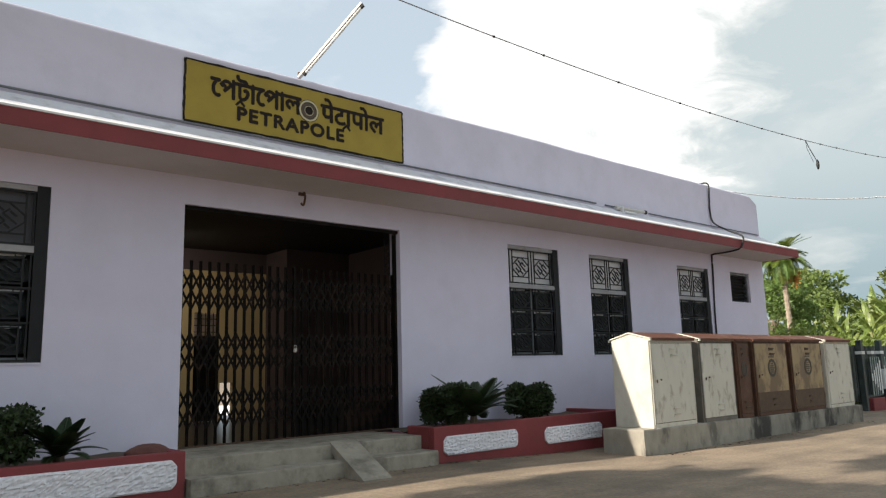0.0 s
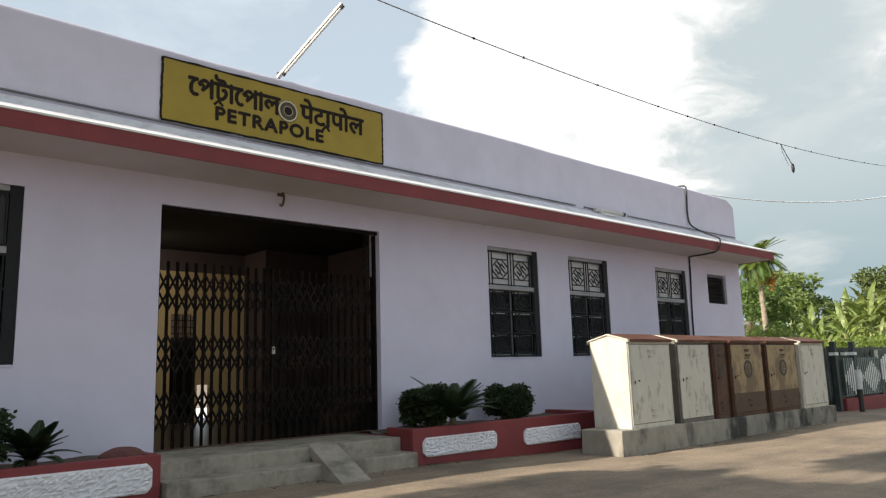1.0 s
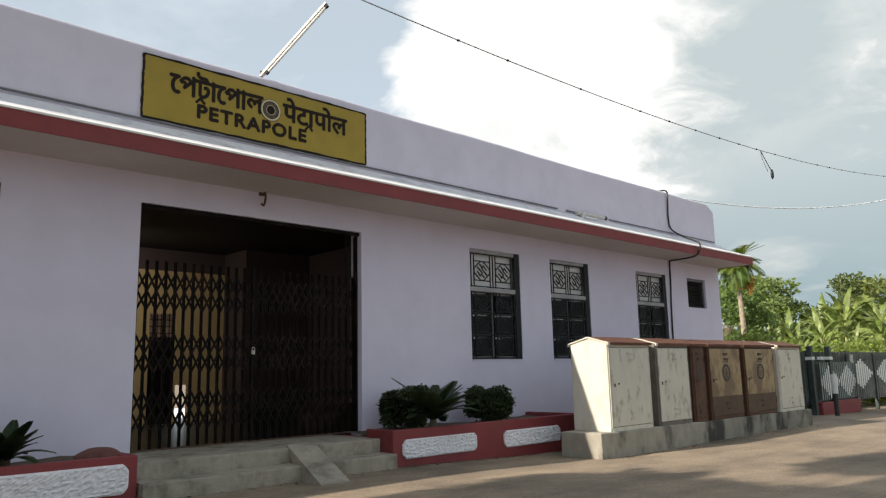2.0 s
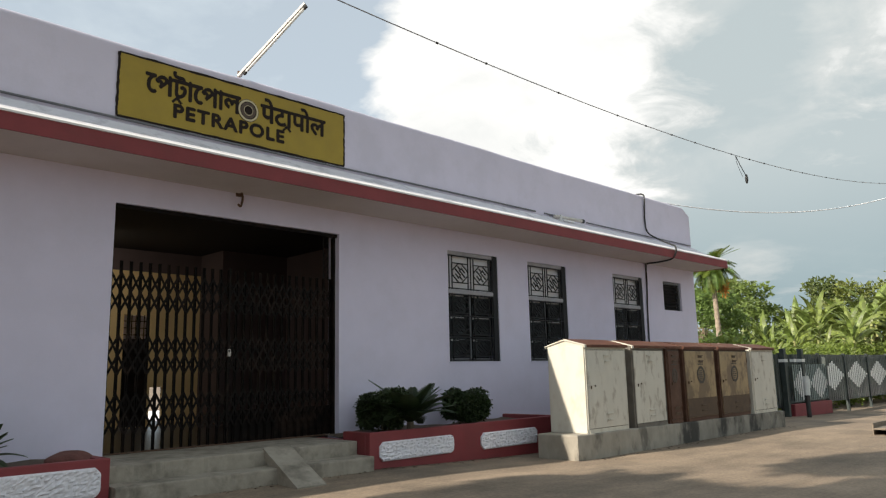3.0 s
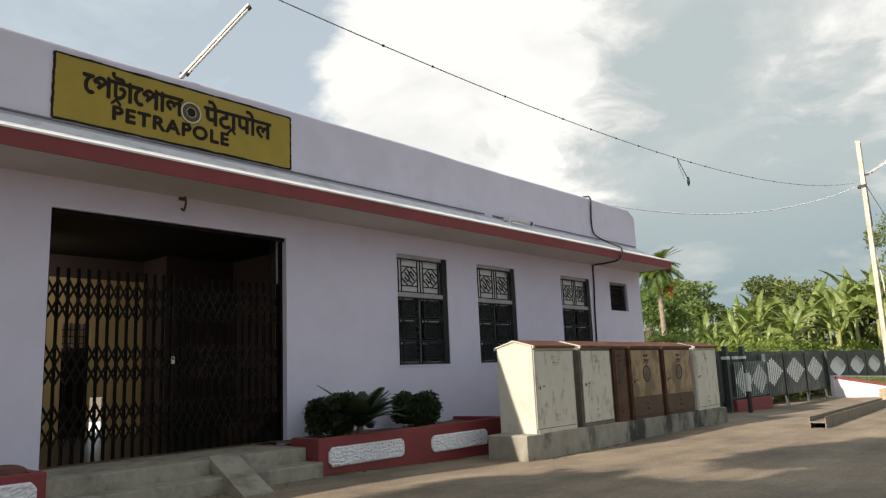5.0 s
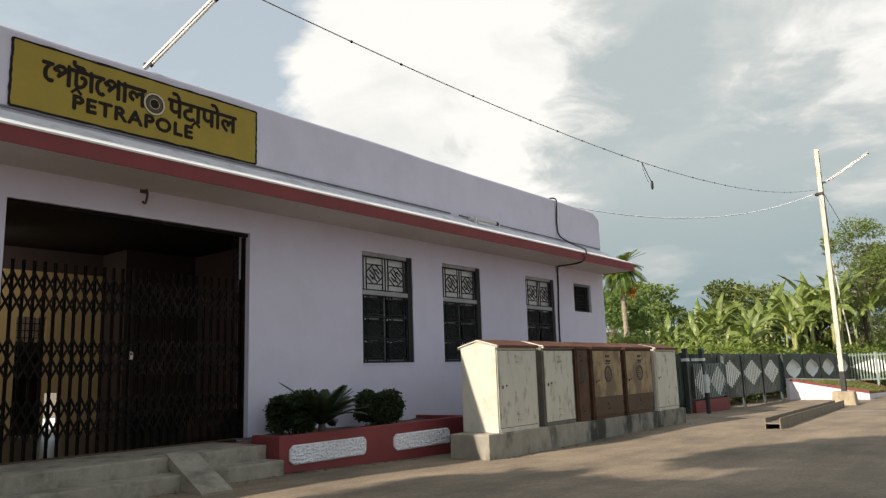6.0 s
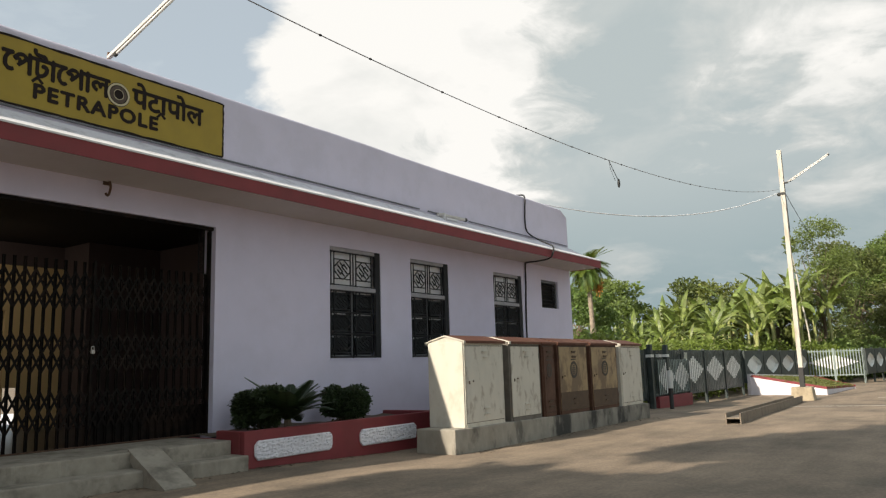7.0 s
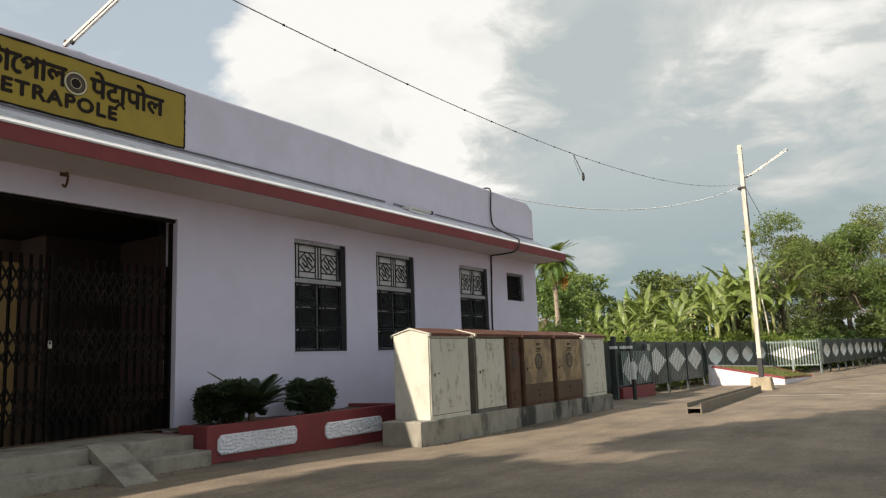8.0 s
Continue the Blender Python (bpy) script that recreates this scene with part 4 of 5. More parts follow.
# ---- planters and their plants ----
def rough_panel(w, h, seed):
    """An octagonal slab with a lumpy face, facing -y."""
    rng = random.Random(seed)
    bm = bmesh.new()
    c = 0.062
    nx, nz = int(w / 0.024), int(h / 0.017)
    g = {}
    for i in range(nx + 1):
        for j in range(nz + 1):
            x, z = -w / 2 + w * i / nx, -h / 2 + h * j / nz
            lim = w / 2 - max(0, abs(z) - (h / 2 - c))
            x = max(-lim, min(lim, x))
            rim = i in (0, nx) or j in (0, nz)
            row = 0.006 * (0.5 + 0.5 * math.sin(z * 118 + 1.6 * math.sin(x * 9 + seed)))
            lump = 0.012 * max(0.0, noise.noise(Vector((x * 9 + seed, z * 14, 0.7))))
            y = -0.022 if rim else -0.026 - row - lump - 0.022 * rng.random() ** 3
            g[i, j] = bm.verts.new((x, y, z))
    for i in range(nx):
        for j in range(nz):
            try:
                bm.faces.new((g[i, j], g[i + 1, j], g[i + 1, j + 1], g[i, j + 1]))
            except ValueError:
                pass
    edge = [g[i, 0] for i in range(nx)] + [g[nx, j] for j in range(nz)] + [g[i, nz] for i in range(nx, 0, -1)] + [g[0, j] for j in range(nz, 0, -1)]
    back = [bm.verts.new((v.co.x, 0.0, v.co.z)) for v in edge]
    for k in range(len(edge)):
        j = (k + 1) % len(edge)
        bm.faces.new((edge[k], edge[j], back[j], back[k]))
    return bm


def planter(x0, x1, top, base, panels, label, back=-0.002):
    p = thing("planter", label, "planter", (0, 0, 0), "planters along the front wall")
    f, t = -1.25, 0.10
    part("front_wall", one_box(x0, x1, f, f + t, base, top, bevel=0.012), M_RED, p)
    part("side_wall", one_box(x0, x0 + t, f + t + 0.001, back, base, top, bevel=0.012), M_RED, p)
    if back < -0.1:
        part("side_wall", one_box(x0 + 0.002, x0 + t, back + 0.001, -0.002, base, 0.342), M_RED, p)
    part("side_wall", one_box(x1 - t, x1, f + t + 0.001, -0.002, base, top, bevel=0.012), M_RED, p)
    bm = bmesh.new()
    n = 30
    rows = []
    for k in range(n + 1):
        x = x0 + t + (x1 - x0 - 2 * t) * k / n
        rows.append([bm.verts.new((x, y, top - 0.07 + 0.05 * noise.noise(Vector((x * 2, y * 3, 0.2))))) for y in (f + t, -0.8, -0.45, -0.003)])
    for a, b in zip(rows, rows[1:]):
        for k in range(3):
            bm.faces.new((a[k], b[k], b[k + 1], a[k + 1]))
    part("soil", bm, M_SOIL, p, "dark planter soil")
    for i, (a, b, z0, z1) in enumerate(panels):
        part("panel", rough_panel(b - a, z1 - z0, i + int(x0)), M_PANEL, p, "white rough-cast panel", at=((a + b) / 2, f, (z0 + z1) / 2))


planter(6.46, 10.75, 0.455, -0.25, [(6.62, 8.055, 0.066, 0.323), (8.66, 10.05, 0.048, 0.30)], "red planter box with white rough-cast panels", -0.66)
planter(-5.6, 3.08, 0.452, -0.2, [(-2.4, -0.4, 0.07, 0.375), (0.15, 2.985, 0.08, 0.375)], "long red planter box with white rough-cast panels")
heap_bm = bmesh.new()
bmesh.ops.create_icosphere(heap_bm, subdivisions=3, radius=1, matrix=Matrix.Translation((2.84, -0.80, 0.43)) @ Matrix.Diagonal((0.24, 0.22, 0.085, 1)))
for v in heap_bm.verts:
    v.co += Vector((0.03, 0.03, 0.03)) * noise.noise(v.co * 5)
part("earth", heap_bm, M_REDSOIL, bpy.data.objects["planter.001"])


def shrub(at, rx, ry, rz, seed, label, count=11000):
    rng = np.random.default_rng(seed)
    s = thing("shrub", label, "shrub", at)
    clumps = [(0, 0, rz, rx * 0.8, ry * 0.8, rz * 0.85)]
    for k in range(22):
        a, e = rng.random() * 6.28, rng.random() * 2 - 0.8
        clumps.append((math.cos(a) * rx * 0.68, math.sin(a) * ry * 0.68, rz + e * rz * 0.70, rx * 0.38, ry * 0.38, rz * 0.38))
    part("foliage", leaf_cloud(rng, clumps, count, 0.052, M_SHRUB, "foliage", 0.7), M_SHRUB, s)
    bm = bmesh.new()
    for k in range(5):
        a = k * 1.25
        rod(bm, (0.03 * math.cos(a), 0.03 * math.sin(a), -0.12), (rx * 0.5 * math.cos(a), ry * 0.5 * math.sin(a), rz * 1.1), 0.016, 6, 0.006)
    part("stem", bm, M_BARK, s)
    return s


def frond_mesh(length, droop, leaflets, lw, ll, mat, rise=0.9, name="frond"):
    """A feather leaf that leaves the origin along +x, rises and droops."""
    pts = [Vector((length * t * math.cos(rise * (1 - t) + 0.05), 0, length * (math.sin(rise) * t - droop * t * t))) for t in [i / 14 for i in range(15)]]
    verts, faces = [], []

    def quad(a, b, c, d):
        k = len(verts)
        verts.extend([tuple(a), tuple(b), tuple(c), tuple(d)])
        faces.append((k, k + 1, k + 2, k + 3))

    for a, b in zip(pts, pts[1:]):
        w = lw * 0.6
        quad(a + Vector((0, -w, 0)), b + Vector((0, -w, 0)), b + Vector((0, 0, w)), a + Vector((0, 0, w)))
        quad(a + Vector((0, w, 0)), a + Vector((0, 0, w)), b + Vector((0, 0, w)), b + Vector((0, w, 0)))
    for i in range(leaflets):
        t = 0.12 + 0.88 * i / (leaflets - 1)
        f = t * 14
        k = min(int(f), 13)
        p = pts[k].lerp(pts[k + 1], f - k)
        d = (pts[k + 1] - pts[k]).normalized()
        l = ll * (math.sin(math.pi * (0.15 + 0.8 * t)) * 0.85 + 0.15)
        for s in (-1, 1):
            out = (d * 0.55 + Vector((0, s, 0.12 if droop < 0.7 else -0.35))).normalized()
            tip = p + out * l
            quad(p - d * lw, p + d * lw, tip + d * lw * 0.2, tip - d * lw * 0.2)
    return soup(name, verts, faces, mat)


def cycad(at, size, seed, label, count=22):
    rng = random.Random(seed)
    c = thing("cycad", label, "cycad plant", at)
    kinds = [frond_mesh(size, dr, 52, 0.017, size * 0.25, M_CYCAD, ri) for dr, ri in ((0.36, 1.15), (0.55, 0.95), (0.25, 1.35))]
    for k in range(count):
        o = part("frond", kinds[k % 3], M_CYCAD, c)
        s = rng.uniform(0.8, 1.1)
        o.matrix_basis = Matrix.Rotation(k * 2.4 + rng.uniform(-0.2, 0.2), 4, "Z") @ Matrix.Rotation(rng.uniform(-0.35, 0.3), 4, "Y") @ Matrix.Diagonal((s, s, s, 1))
    bm = rod(bmesh.new(), (0, 0, -0.15), (0, 0, 0.05), 0.07, 9, 0.05)
    part("stump", bm, M_BARK, c)
    return c


shrub((7.27, -0.60, 0.40), 0.37, 0.37, 0.28, 3, "dark green rounded shrub in the red planter")
shrub((9.04, -0.60, 0.40), 0.39, 0.36, 0.255, 4, "small dark green rounded shrub in the red planter")
shrub((1.28, -0.68, 0.45), 0.50, 0.40, 0.24, 5, "dark green rounded shrub in the long planter")
shrub((-1.6, -0.68, 0.47), 0.50, 0.40, 0.24, 6, "dark green rounded shrub in the long planter")
cycad((7.50, -0.92, 0.48), 0.70, 7, "dark green cycad with stiff feather fronds in the planter", 30)
cycad((1.97, -0.78, 0.44), 0.40, 8, "small dark green cycad in the long planter", 26)

# ---- relay cabinets on their plinth ----
PX0, PX1, PY0, PY1 = 9.385, 17.5, -2.55, -1.80


def plinth_top(x):
    return 0.262 - 0.0055 * (x - PX0)


plinth = thing("plinth", "low stained concrete plinth under the cabinets", "plinth", (0, 0, 0))
for xa, xb, off, mat in ((PX0, 12.55, 0.0, M_PLINTH), (12.556, PX1, 0.012, M_PLINTH_DARK)):
    bm = bmesh.new()
    box(bm, xa, xb, PY0 + off, PY1, -0.5, 0.3)
    for v in bm.verts:
        if v.co.z > 0:
            v.co.z = plinth_top(v.co.x) - off * 0.4
    bmesh.ops.subdivide_edges(bm, edges=[e for e in bm.edges if abs(e.verts[0].co.x - e.verts[1].co.x) > 1], cuts=30)
    bmesh.ops.subdivide_edges(bm, edges=[e for e in bm.edges if abs(e.verts[0].co.z - e.verts[1].co.z) > 0.3], cuts=5)
    for v in bm.verts:
        v.co += Vector((0, 0.014, 0.008)) * noise.noise(v.co * 3.0) + Vector((0, 0.006, 0.004)) * noise.noise(v.co * 11.0)
    es = [e for e in bm.edges if e.verts[0].co.z > 0.17 and e.verts[1].co.z > 0.17 and e.calc_face_angle(0) > 1.0]
    bmesh.ops.bevel(bm, geom=es, offset=0.022, segments=2, profile=0.5, affect="EDGES")
    part("block", bm, mat, plinth, "blackened concrete block" if off else "grey concrete block")


def cabinet(x0, x1, z_eave, style):
    """A steel relay cabinet: gabled hood, door with vents, handle and emblem."""
    w, d = x1 - x0, 0.69
    base = plinth_top((x0 + x1) / 2)
    h = z_eave - base
    names = {"cream": "cream steel relay cabinet with rust-streaked door and brown hood",
             "dusk": "cream-doored steel relay cabinet with sides darkened for shade",
             "tan": "tan steel relay cabinet with a dark emblem and brown foot band",
             "brown": "narrow rust-brown steel relay cabinet",
             "pale": "small cream steel relay cabinet with a plain hood"}
    # dusk: body coloured dark for the shade beside the first cabinet
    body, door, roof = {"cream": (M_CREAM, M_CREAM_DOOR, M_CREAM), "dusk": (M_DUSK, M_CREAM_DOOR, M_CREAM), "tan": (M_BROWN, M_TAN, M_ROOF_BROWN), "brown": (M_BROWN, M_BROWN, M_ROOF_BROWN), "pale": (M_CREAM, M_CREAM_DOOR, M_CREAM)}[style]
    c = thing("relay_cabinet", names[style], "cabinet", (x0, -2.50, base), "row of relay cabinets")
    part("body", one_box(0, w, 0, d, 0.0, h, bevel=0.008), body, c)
    # hood: ridge along the row
    o, th, ridge = 0.045, 0.022, 0.115
    bm = bmesh.new()
    extrude_profile(bm, [(-o, h - 0.03), (-o, h + 0.012), (d / 2, h + ridge), (d + o, h + 0.012), (d + o, h - 0.03), (d + o - th, h - 0.03), (d + o - th, h + 0.002), (d / 2, h + ridge - th), (-o + th, h + 0.002), (-o + th, h - 0.03)], -0.02, w + 0.02)
    part("hood", bm, roof, c, "gabled sheet hood")
    # brown front over a cream hood; its pale left end has sunlight in the colour
    if style in ("cream", "dusk", "pale"):
        bm = extrude_profile(bmesh.new(), [(-o - 0.004, h - 0.028), (-o - 0.001, h - 0.028), (-o - 0.001, h + 0.013), (d / 2, h + ridge + 0.001), (d / 2, h + ridge + 0.004), (-o - 0.004, h + 0.015)], 0.03, w + 0.021)
        part("hood_face", bm, M_ROOF_BROWN, c, "red-brown painted hood front")
    bm = extrude_profile(bmesh.new(), [(0.0, h - 0.002), (d, h - 0.002), (d / 2, h + ridge - 0.028)], 0.002, w - 0.002)
    part("gable", bm, body, c)
    m = 0.055
    dr = part("door", one_box(m, w - m, -0.018, -0.001, 0.07, h - 0.07, bevel=0.006), door, c)
    part("seam", one_box(m - 0.010, w - m + 0.012, -0.004, -0.0005, 0.058, h - 0.062), M_DARKMARK, c, "dark gap round the door")
    part("door_rim", one_box(m - 0.028, m - 0.011, -0.012, -0.001, 0.055, h - 0.055), body, c)
    part("door_rim", one_box(w - m + 0.013, w - m + 0.032, -0.012, -0.001, 0.055, h - 0.055), body, c)
    part("foot_rail", one_box(m, w - m, -0.014, -0.001, 0.0, 0.062), body, c)
    tab = door if style != "brown" else M_TAN_DARK
    if style == "tan":
        part("band", one_box(m + 0.004, w - m - 0.004, -0.0225, -0.0185, 0.075, 0.075 + 0.25 * h), M_TAN_DARK, dr, "dark brown painted band")
        tab = M_TAN_DARK
    for k, zz in enumerate((h * 0.81, h * 0.88, h * 0.13, h * 0.20)):
        off = (0.03, 0.0, 0.02, 0.0)[k]
        bm = one_box(w * 0.5 + off - 0.085, w * 0.5 + off + 0.085, -0.045, -0.019, zz, zz + 0.014, bevel=0.003)
        box(bm, w * 0.5 + off - 0.085, w * 0.5 + off + 0.085, -0.024, -0.019, zz - 0.035, zz)
        part("vent_hood", bm, tab, dr)
    hz = h * 0.52
    part("handle", one_box(m + 0.07, m + 0.088, -0.036, -0.019, hz - 0.028, hz + 0.024, bevel=0.004), M_TAN_DARK, dr, "dark door handle")
    part("lock", rod(bmesh.new(), (m + 0.19, -0.034, hz + 0.02), (m + 0.19, -0.018, hz + 0.02), 0.013, 12), M_TAN_DARK, dr)
    if style in ("tan", "brown"):
        bm = bmesh.new()
        n, sc = 28, (0.16, 0.165) if style == "tan" else (0.10, 0.13)
        cx, cz = w * 0.5, h * 0.62
        rings = []
        for f, yy in ((1.0, -0.0195), (1.0, -0.024), (0.70, -0.024), (0.70, -0.0195)):
            rings.append([bm.verts.new((cx + sc[0] * f * math.cos(k * math.tau / n), yy, cz + sc[1] * f * math.sin(k * math.tau / n))) for k in range(n)])
        for a, b in zip(rings, rings[1:]):
            for k in range(n):
                bm.faces.new((a[k], a[(k + 1) % n], b[(k + 1) % n], b[k]))
        for k in range(-2, 3):
            ww = sc[0] * 0.55 * (1 - abs(k) * 0.22)
            box(bm, cx - ww, cx + ww, -0.023, -0.019, cz + k * sc[1] * 0.23 - 0.010, cz + k * sc[1] * 0.23 + 0.010)
        part("emblem", bm, M_DARKMARK, dr, "dark oval emblem of plain bars")
        bm = bmesh.new()
        for k in range(2):
            box(bm, cx - 0.11 + 0.03 * k, cx + 0.11 - 0.03 * k, -0.022, -0.019, h * 0.76 + k * 0.05, h * 0.775 + k * 0.05)
        part("nameplate", bm, M_DARKMARK, dr)
    for zz in (0.22, h - 0.3):
        part("hinge", rod(bmesh.new(), (w - m - 0.004, -0.022, zz), (w - m - 0.004, -0.022, zz + 0.10), 0.011, 8), body, dr)
    return c


cabinet(9.72, 10.93, 1.60, "cream")
cabinet(11.12, 12.22, 1.60, "dusk")
cabinet(12.30, 12.80, 1.60, "brown")
cabinet(12.93, 14.25, 1.60, "tan")
cabinet(14.40, 15.78, 1.60, "tan")
cabinet(15.96, 17.22, 1.595, "pale")


# ---- fences ----
def fence_run(a, b, style, label, top=1.55, bottom=-0.02, posts=7, painted=True):
    a, b = Vector((*a, 0)), Vector((*b, 0))
    f = thing("fence", label, "fence", a, "yard fence")
    f.rotation_euler = (0, 0, math.atan2(b.y - a.y, b.x - a.x))
    L = (b - a).length
    zg = -0.42
    post_me = mesh_of("post", one_box(-0.05, 0.05, -0.05, 0.05, zg, top + 0.04, bevel=0.01), M_FENCE if style != "picket" else M_FENCE_GREY)
    bay = L / posts
    for k in range(posts + 1):
        part("post", post_me, M_FENCE, f, at=(min(k * bay, L), 0, 0))
    rail_mat = M_FENCE if style != "picket" else M_FENCE_GREY
    for z in (bottom + 0.08, top - 0.12):
        part("rail", one_box(0, L, 0.015, 0.045, z - 0.025, z + 0.025), rail_mat, f)
    if style == "diamond":
        pitch = 0.21
        n = int(L / pitch)
        dark = mesh_of("slat", one_box(-0.086, 0.086, -0.012, 0.0, bottom, top), M_FENCE)
        for k in range(n):
            part("slat", dark, M_FENCE, f, at=((k + 0.5) * pitch, 0, 0))
        # white lozenges, one strip to a slat
        cz, half = (top + bottom) / 2 + 0.07, 0.50
        for k in range(n):
            u = abs(((k + 0.5) * pitch / bay) % 1.0 - 0.5) * 2
            hh = half * (1 - u * 1.12)
            if hh > 0.03 and painted:
                part("slat", one_box(-0.078, 0.078, -0.018, -0.0125, cz - hh, cz + hh), M_FENCE_WHITE, f, "white painted lozenge strip", at=((k + 0.5) * pitch, 0, 0))
    elif style == "panel":
        for k in range(posts):
            x0, x1 = k * bay + 0.06, (k + 1) * bay - 0.06
            cx, cz, hw, hh = (x0 + x1) / 2, (top + bottom) / 2 + 0.05, (x1 - x0) * 0.40, 0.44
            # a thick dark sheet with a lozenge opening, and a white lozenge dished into it
            bm = bmesh.new()
            for s, xe in ((-1, x0), (1, x1)):
                outline = [(xe, bottom), (cx, bottom), (cx, cz - hh), (cx + s * hw * 0.7, cz - hh * 0.52), (cx + s * hw, cz), (cx + s * hw * 0.7, cz + hh * 0.52), (cx, cz + hh), (cx, top - 0.02), (xe, top - 0.02)]
                fr = [bm.verts.new((x, -0.16, z)) for x, z in outline]
                bk = [bm.verts.new((x, 0.004, z)) for x, z in outline]
                bm.faces.new(fr)
                bm.faces.new(bk[::-1])
                for i in range(9):
                    bm.faces.new((fr[i], fr[(i + 1) % 9], bk[(i + 1) % 9], bk[i]))
            bmesh.ops.recalc_face_normals(bm, faces=bm.faces)
            part("sheet", bm, M_FENCE, f)
            bm = bmesh.new()
            ring = [(u, v) for u, v in ((0, 1), (0.7, 0.52), (1, 0), (0.7, -0.52), (0, -1), (-0.7, -0.52), (-1, 0), (-0.7, 0.52))]
            fr = [bm.verts.new((cx + hw * 0.985 * u, -0.165, cz + hh * 0.985 * v)) for u, v in ring]
            bk = [bm.verts.new((cx + hw * 0.93 * u, -0.02, cz + hh * 0.93 * v)) for u, v in ring]
            bm.faces.new(bk)
            for i in range(8):
                bm.faces.new((fr[i], fr[(i + 1) % 8], bk[(i + 1) % 8], bk[i]))
            part("lozenge", bm, M_FENCE_WHITE, f, "white painted lozenge")
    else:
        n = int(L / 0.16)
        for k in range(n):
            part("picket", one_box(-0.028, 0.028, -0.015, 0.0, bottom + 0.02, top - 0.02), M_FENCE_GREY, f, at=((k + 0.5) * 0.16, 0, 0))
            u = abs((k + 0.5) / n - 0.5) * 2
            hh = 0.42 * (1 - u * 1.1)
            if hh > 0.03:
                part("picket", one_box(-0.042, 0.042, -0.026, -0.0155, 0.8 - hh, 0.8 + hh), M_FENCE_WHITE, f, "white painted picket face", at=((k + 0.5) * 0.16, 0, 0))
    return f


fence_run((19.6, -0.5), (26.2, -0.5), "diamond", "plain black-green slatted yard fence behind the gate", posts=2, painted=False)
fence_run((26.2, -0.5), (34.25, -0.5), "diamond", "black-green slatted yard fence with white lozenges", posts=3)
fence_run((34.25, -0.5), (46.6, -0.9), "panel", "dark sheet yard fence with white dished lozenges", posts=4, bottom=0.1)
fence_run((46.6, -0.9), (48.1, -3.65), "picket", "grey-green picket fence with a white pattern", posts=2, bottom=0.0)
fence_run((48.1, -3.65), (76.0, -6.4), "panel", "long dark sheet yard fence with white dished lozenges", posts=12, bottom=0.1)


# small yard gate leaning in front of the fence, with a marker post
def yard_gate():
    z0 = ground_height(23.5)
    g = thing("yard_gate", "dark iron yard gate with white striped bars", "gate", (23.15, -0.72, z0))
    for x in (-0.52, 0.9):
        part("post", one_box(x - 0.08, x + 0.08, -0.07, 0.07, -0.02, 2.0, bevel=0.01), M_FENCE, g)
        part("cap", one_box(x - 0.12, x + 0.12, -0.09, 0.09, 1.60, 1.69), M_FENCE_WHITE, g, "white painted cap")
    part("cap", one_box(0.08, 0.28, -0.09, 0.03, 1.60, 1.69), M_FENCE_WHITE, g, "white painted cap")
    for z in (0.42, 1.5):
        part("rail", one_box(-0.44, 3.0, -0.02, 0.02, z - 0.025, z + 0.025), M_FENCE, g)
    for k in range(19):
        x = 0.09 + k * 0.158
        u = abs((x / 1.5) % 1.0 - 0.5) * 2
        part("bar", one_box(x - 0.018, x + 0.018, -0.04, -0.022, 0.42, 1.52), M_FENCE_GREY, g)
        hh = 0.50 * (1 - u * 0.9)
        part("bar", one_box(x - 0.042, x + 0.042, -0.048, -0.041, 0.94 - hh, 0.94 + hh), M_FENCE_WHITE, g, "white painted bar face")
    part("kerb", one_box(-0.2, 3.05, -0.10, 0.10, -0.05, 0.36, bevel=0.02), M_RED, g, "red painted kerb")
    part("post", one_box(2.95, 3.07, -0.06, 0.06, 0, 1.75, bevel=0.01), M_FENCE, g)


yard_gate()
mp = thing("marker_post", "short black and white marker post", "post", (22.7, -1.28, ground_height(22.7)))
part("foot", rod(bmesh.new(), (0, 0, -0.05), (0, 0, 0.62), 0.065, 12), M_POLE_BLACK, mp, "black painted foot")
part("top", rod(bmesh.new(), (0, 0, 0.621), (0, 0, 1.16), 0.085, 12), M_FENCE_WHITE, mp, "white painted top")

# ---- raised bed, pole, rail ----
bed = thing("raised_bed", "white-walled raised lawn bed with red edging", "garden bed", (0, 0, 0))
A, B, C, D = Vector((34.4, -0.64, 0.40)), Vector((34.4, -3.78, -0.19)), Vector((41.0, -3.95, -0.34)), Vector((40.2, -2.2, 0.16))


def bed_wall(p, q, mat, name, low, high, t, label=""):
    bm = bmesh.new()
    n = Vector((q.y - p.y, p.x - q.x, 0)).normalized() * t
    vs = []
    for s in (p, q):
        for o in (Vector((0, 0, 0)), n):
            vs.append([bm.verts.new((s.x + o.x, s.y + o.y, (-0.6 if low is None else s.z + low))), bm.verts.new((s.x + o.x, s.y + o.y, s.z + high))])
    (a0, a1), (b0, b1), (c0, c1), (d0, d1) = vs
    for f in ((a0, c0, c1, a1), (b0, b1, d1, d0), (a1, c1, d1, b1), (a0, a1, b1, b0), (c0, d0, d1, c1), (a0, b0, d0, c0)):
        bm.faces.new(f)
    return part(name, bm, mat, bed, label)


for p, q in ((A, B), (B, C), (C, D), (D, A)):
    bed_wall(p, q, M_WHITE, "wall", None, 0.0, -0.16, "white painted bed wall")
    bed_wall(p, q, M_WHITE if p is D else M_RED, "edging", 0.002, 0.10, -0.20, "white painted edging" if p is D else "red painted edging")
bm = bmesh.new()
bm.faces.new([bm.verts.new(v + Vector((0, 0, 0.04))) for v in (A, B, C, D)])
part("lawn", bm, M_SOIL, bed)
rng = np.random.default_rng(11)
uu, vv = rng.random(5000), rng.random(5000)
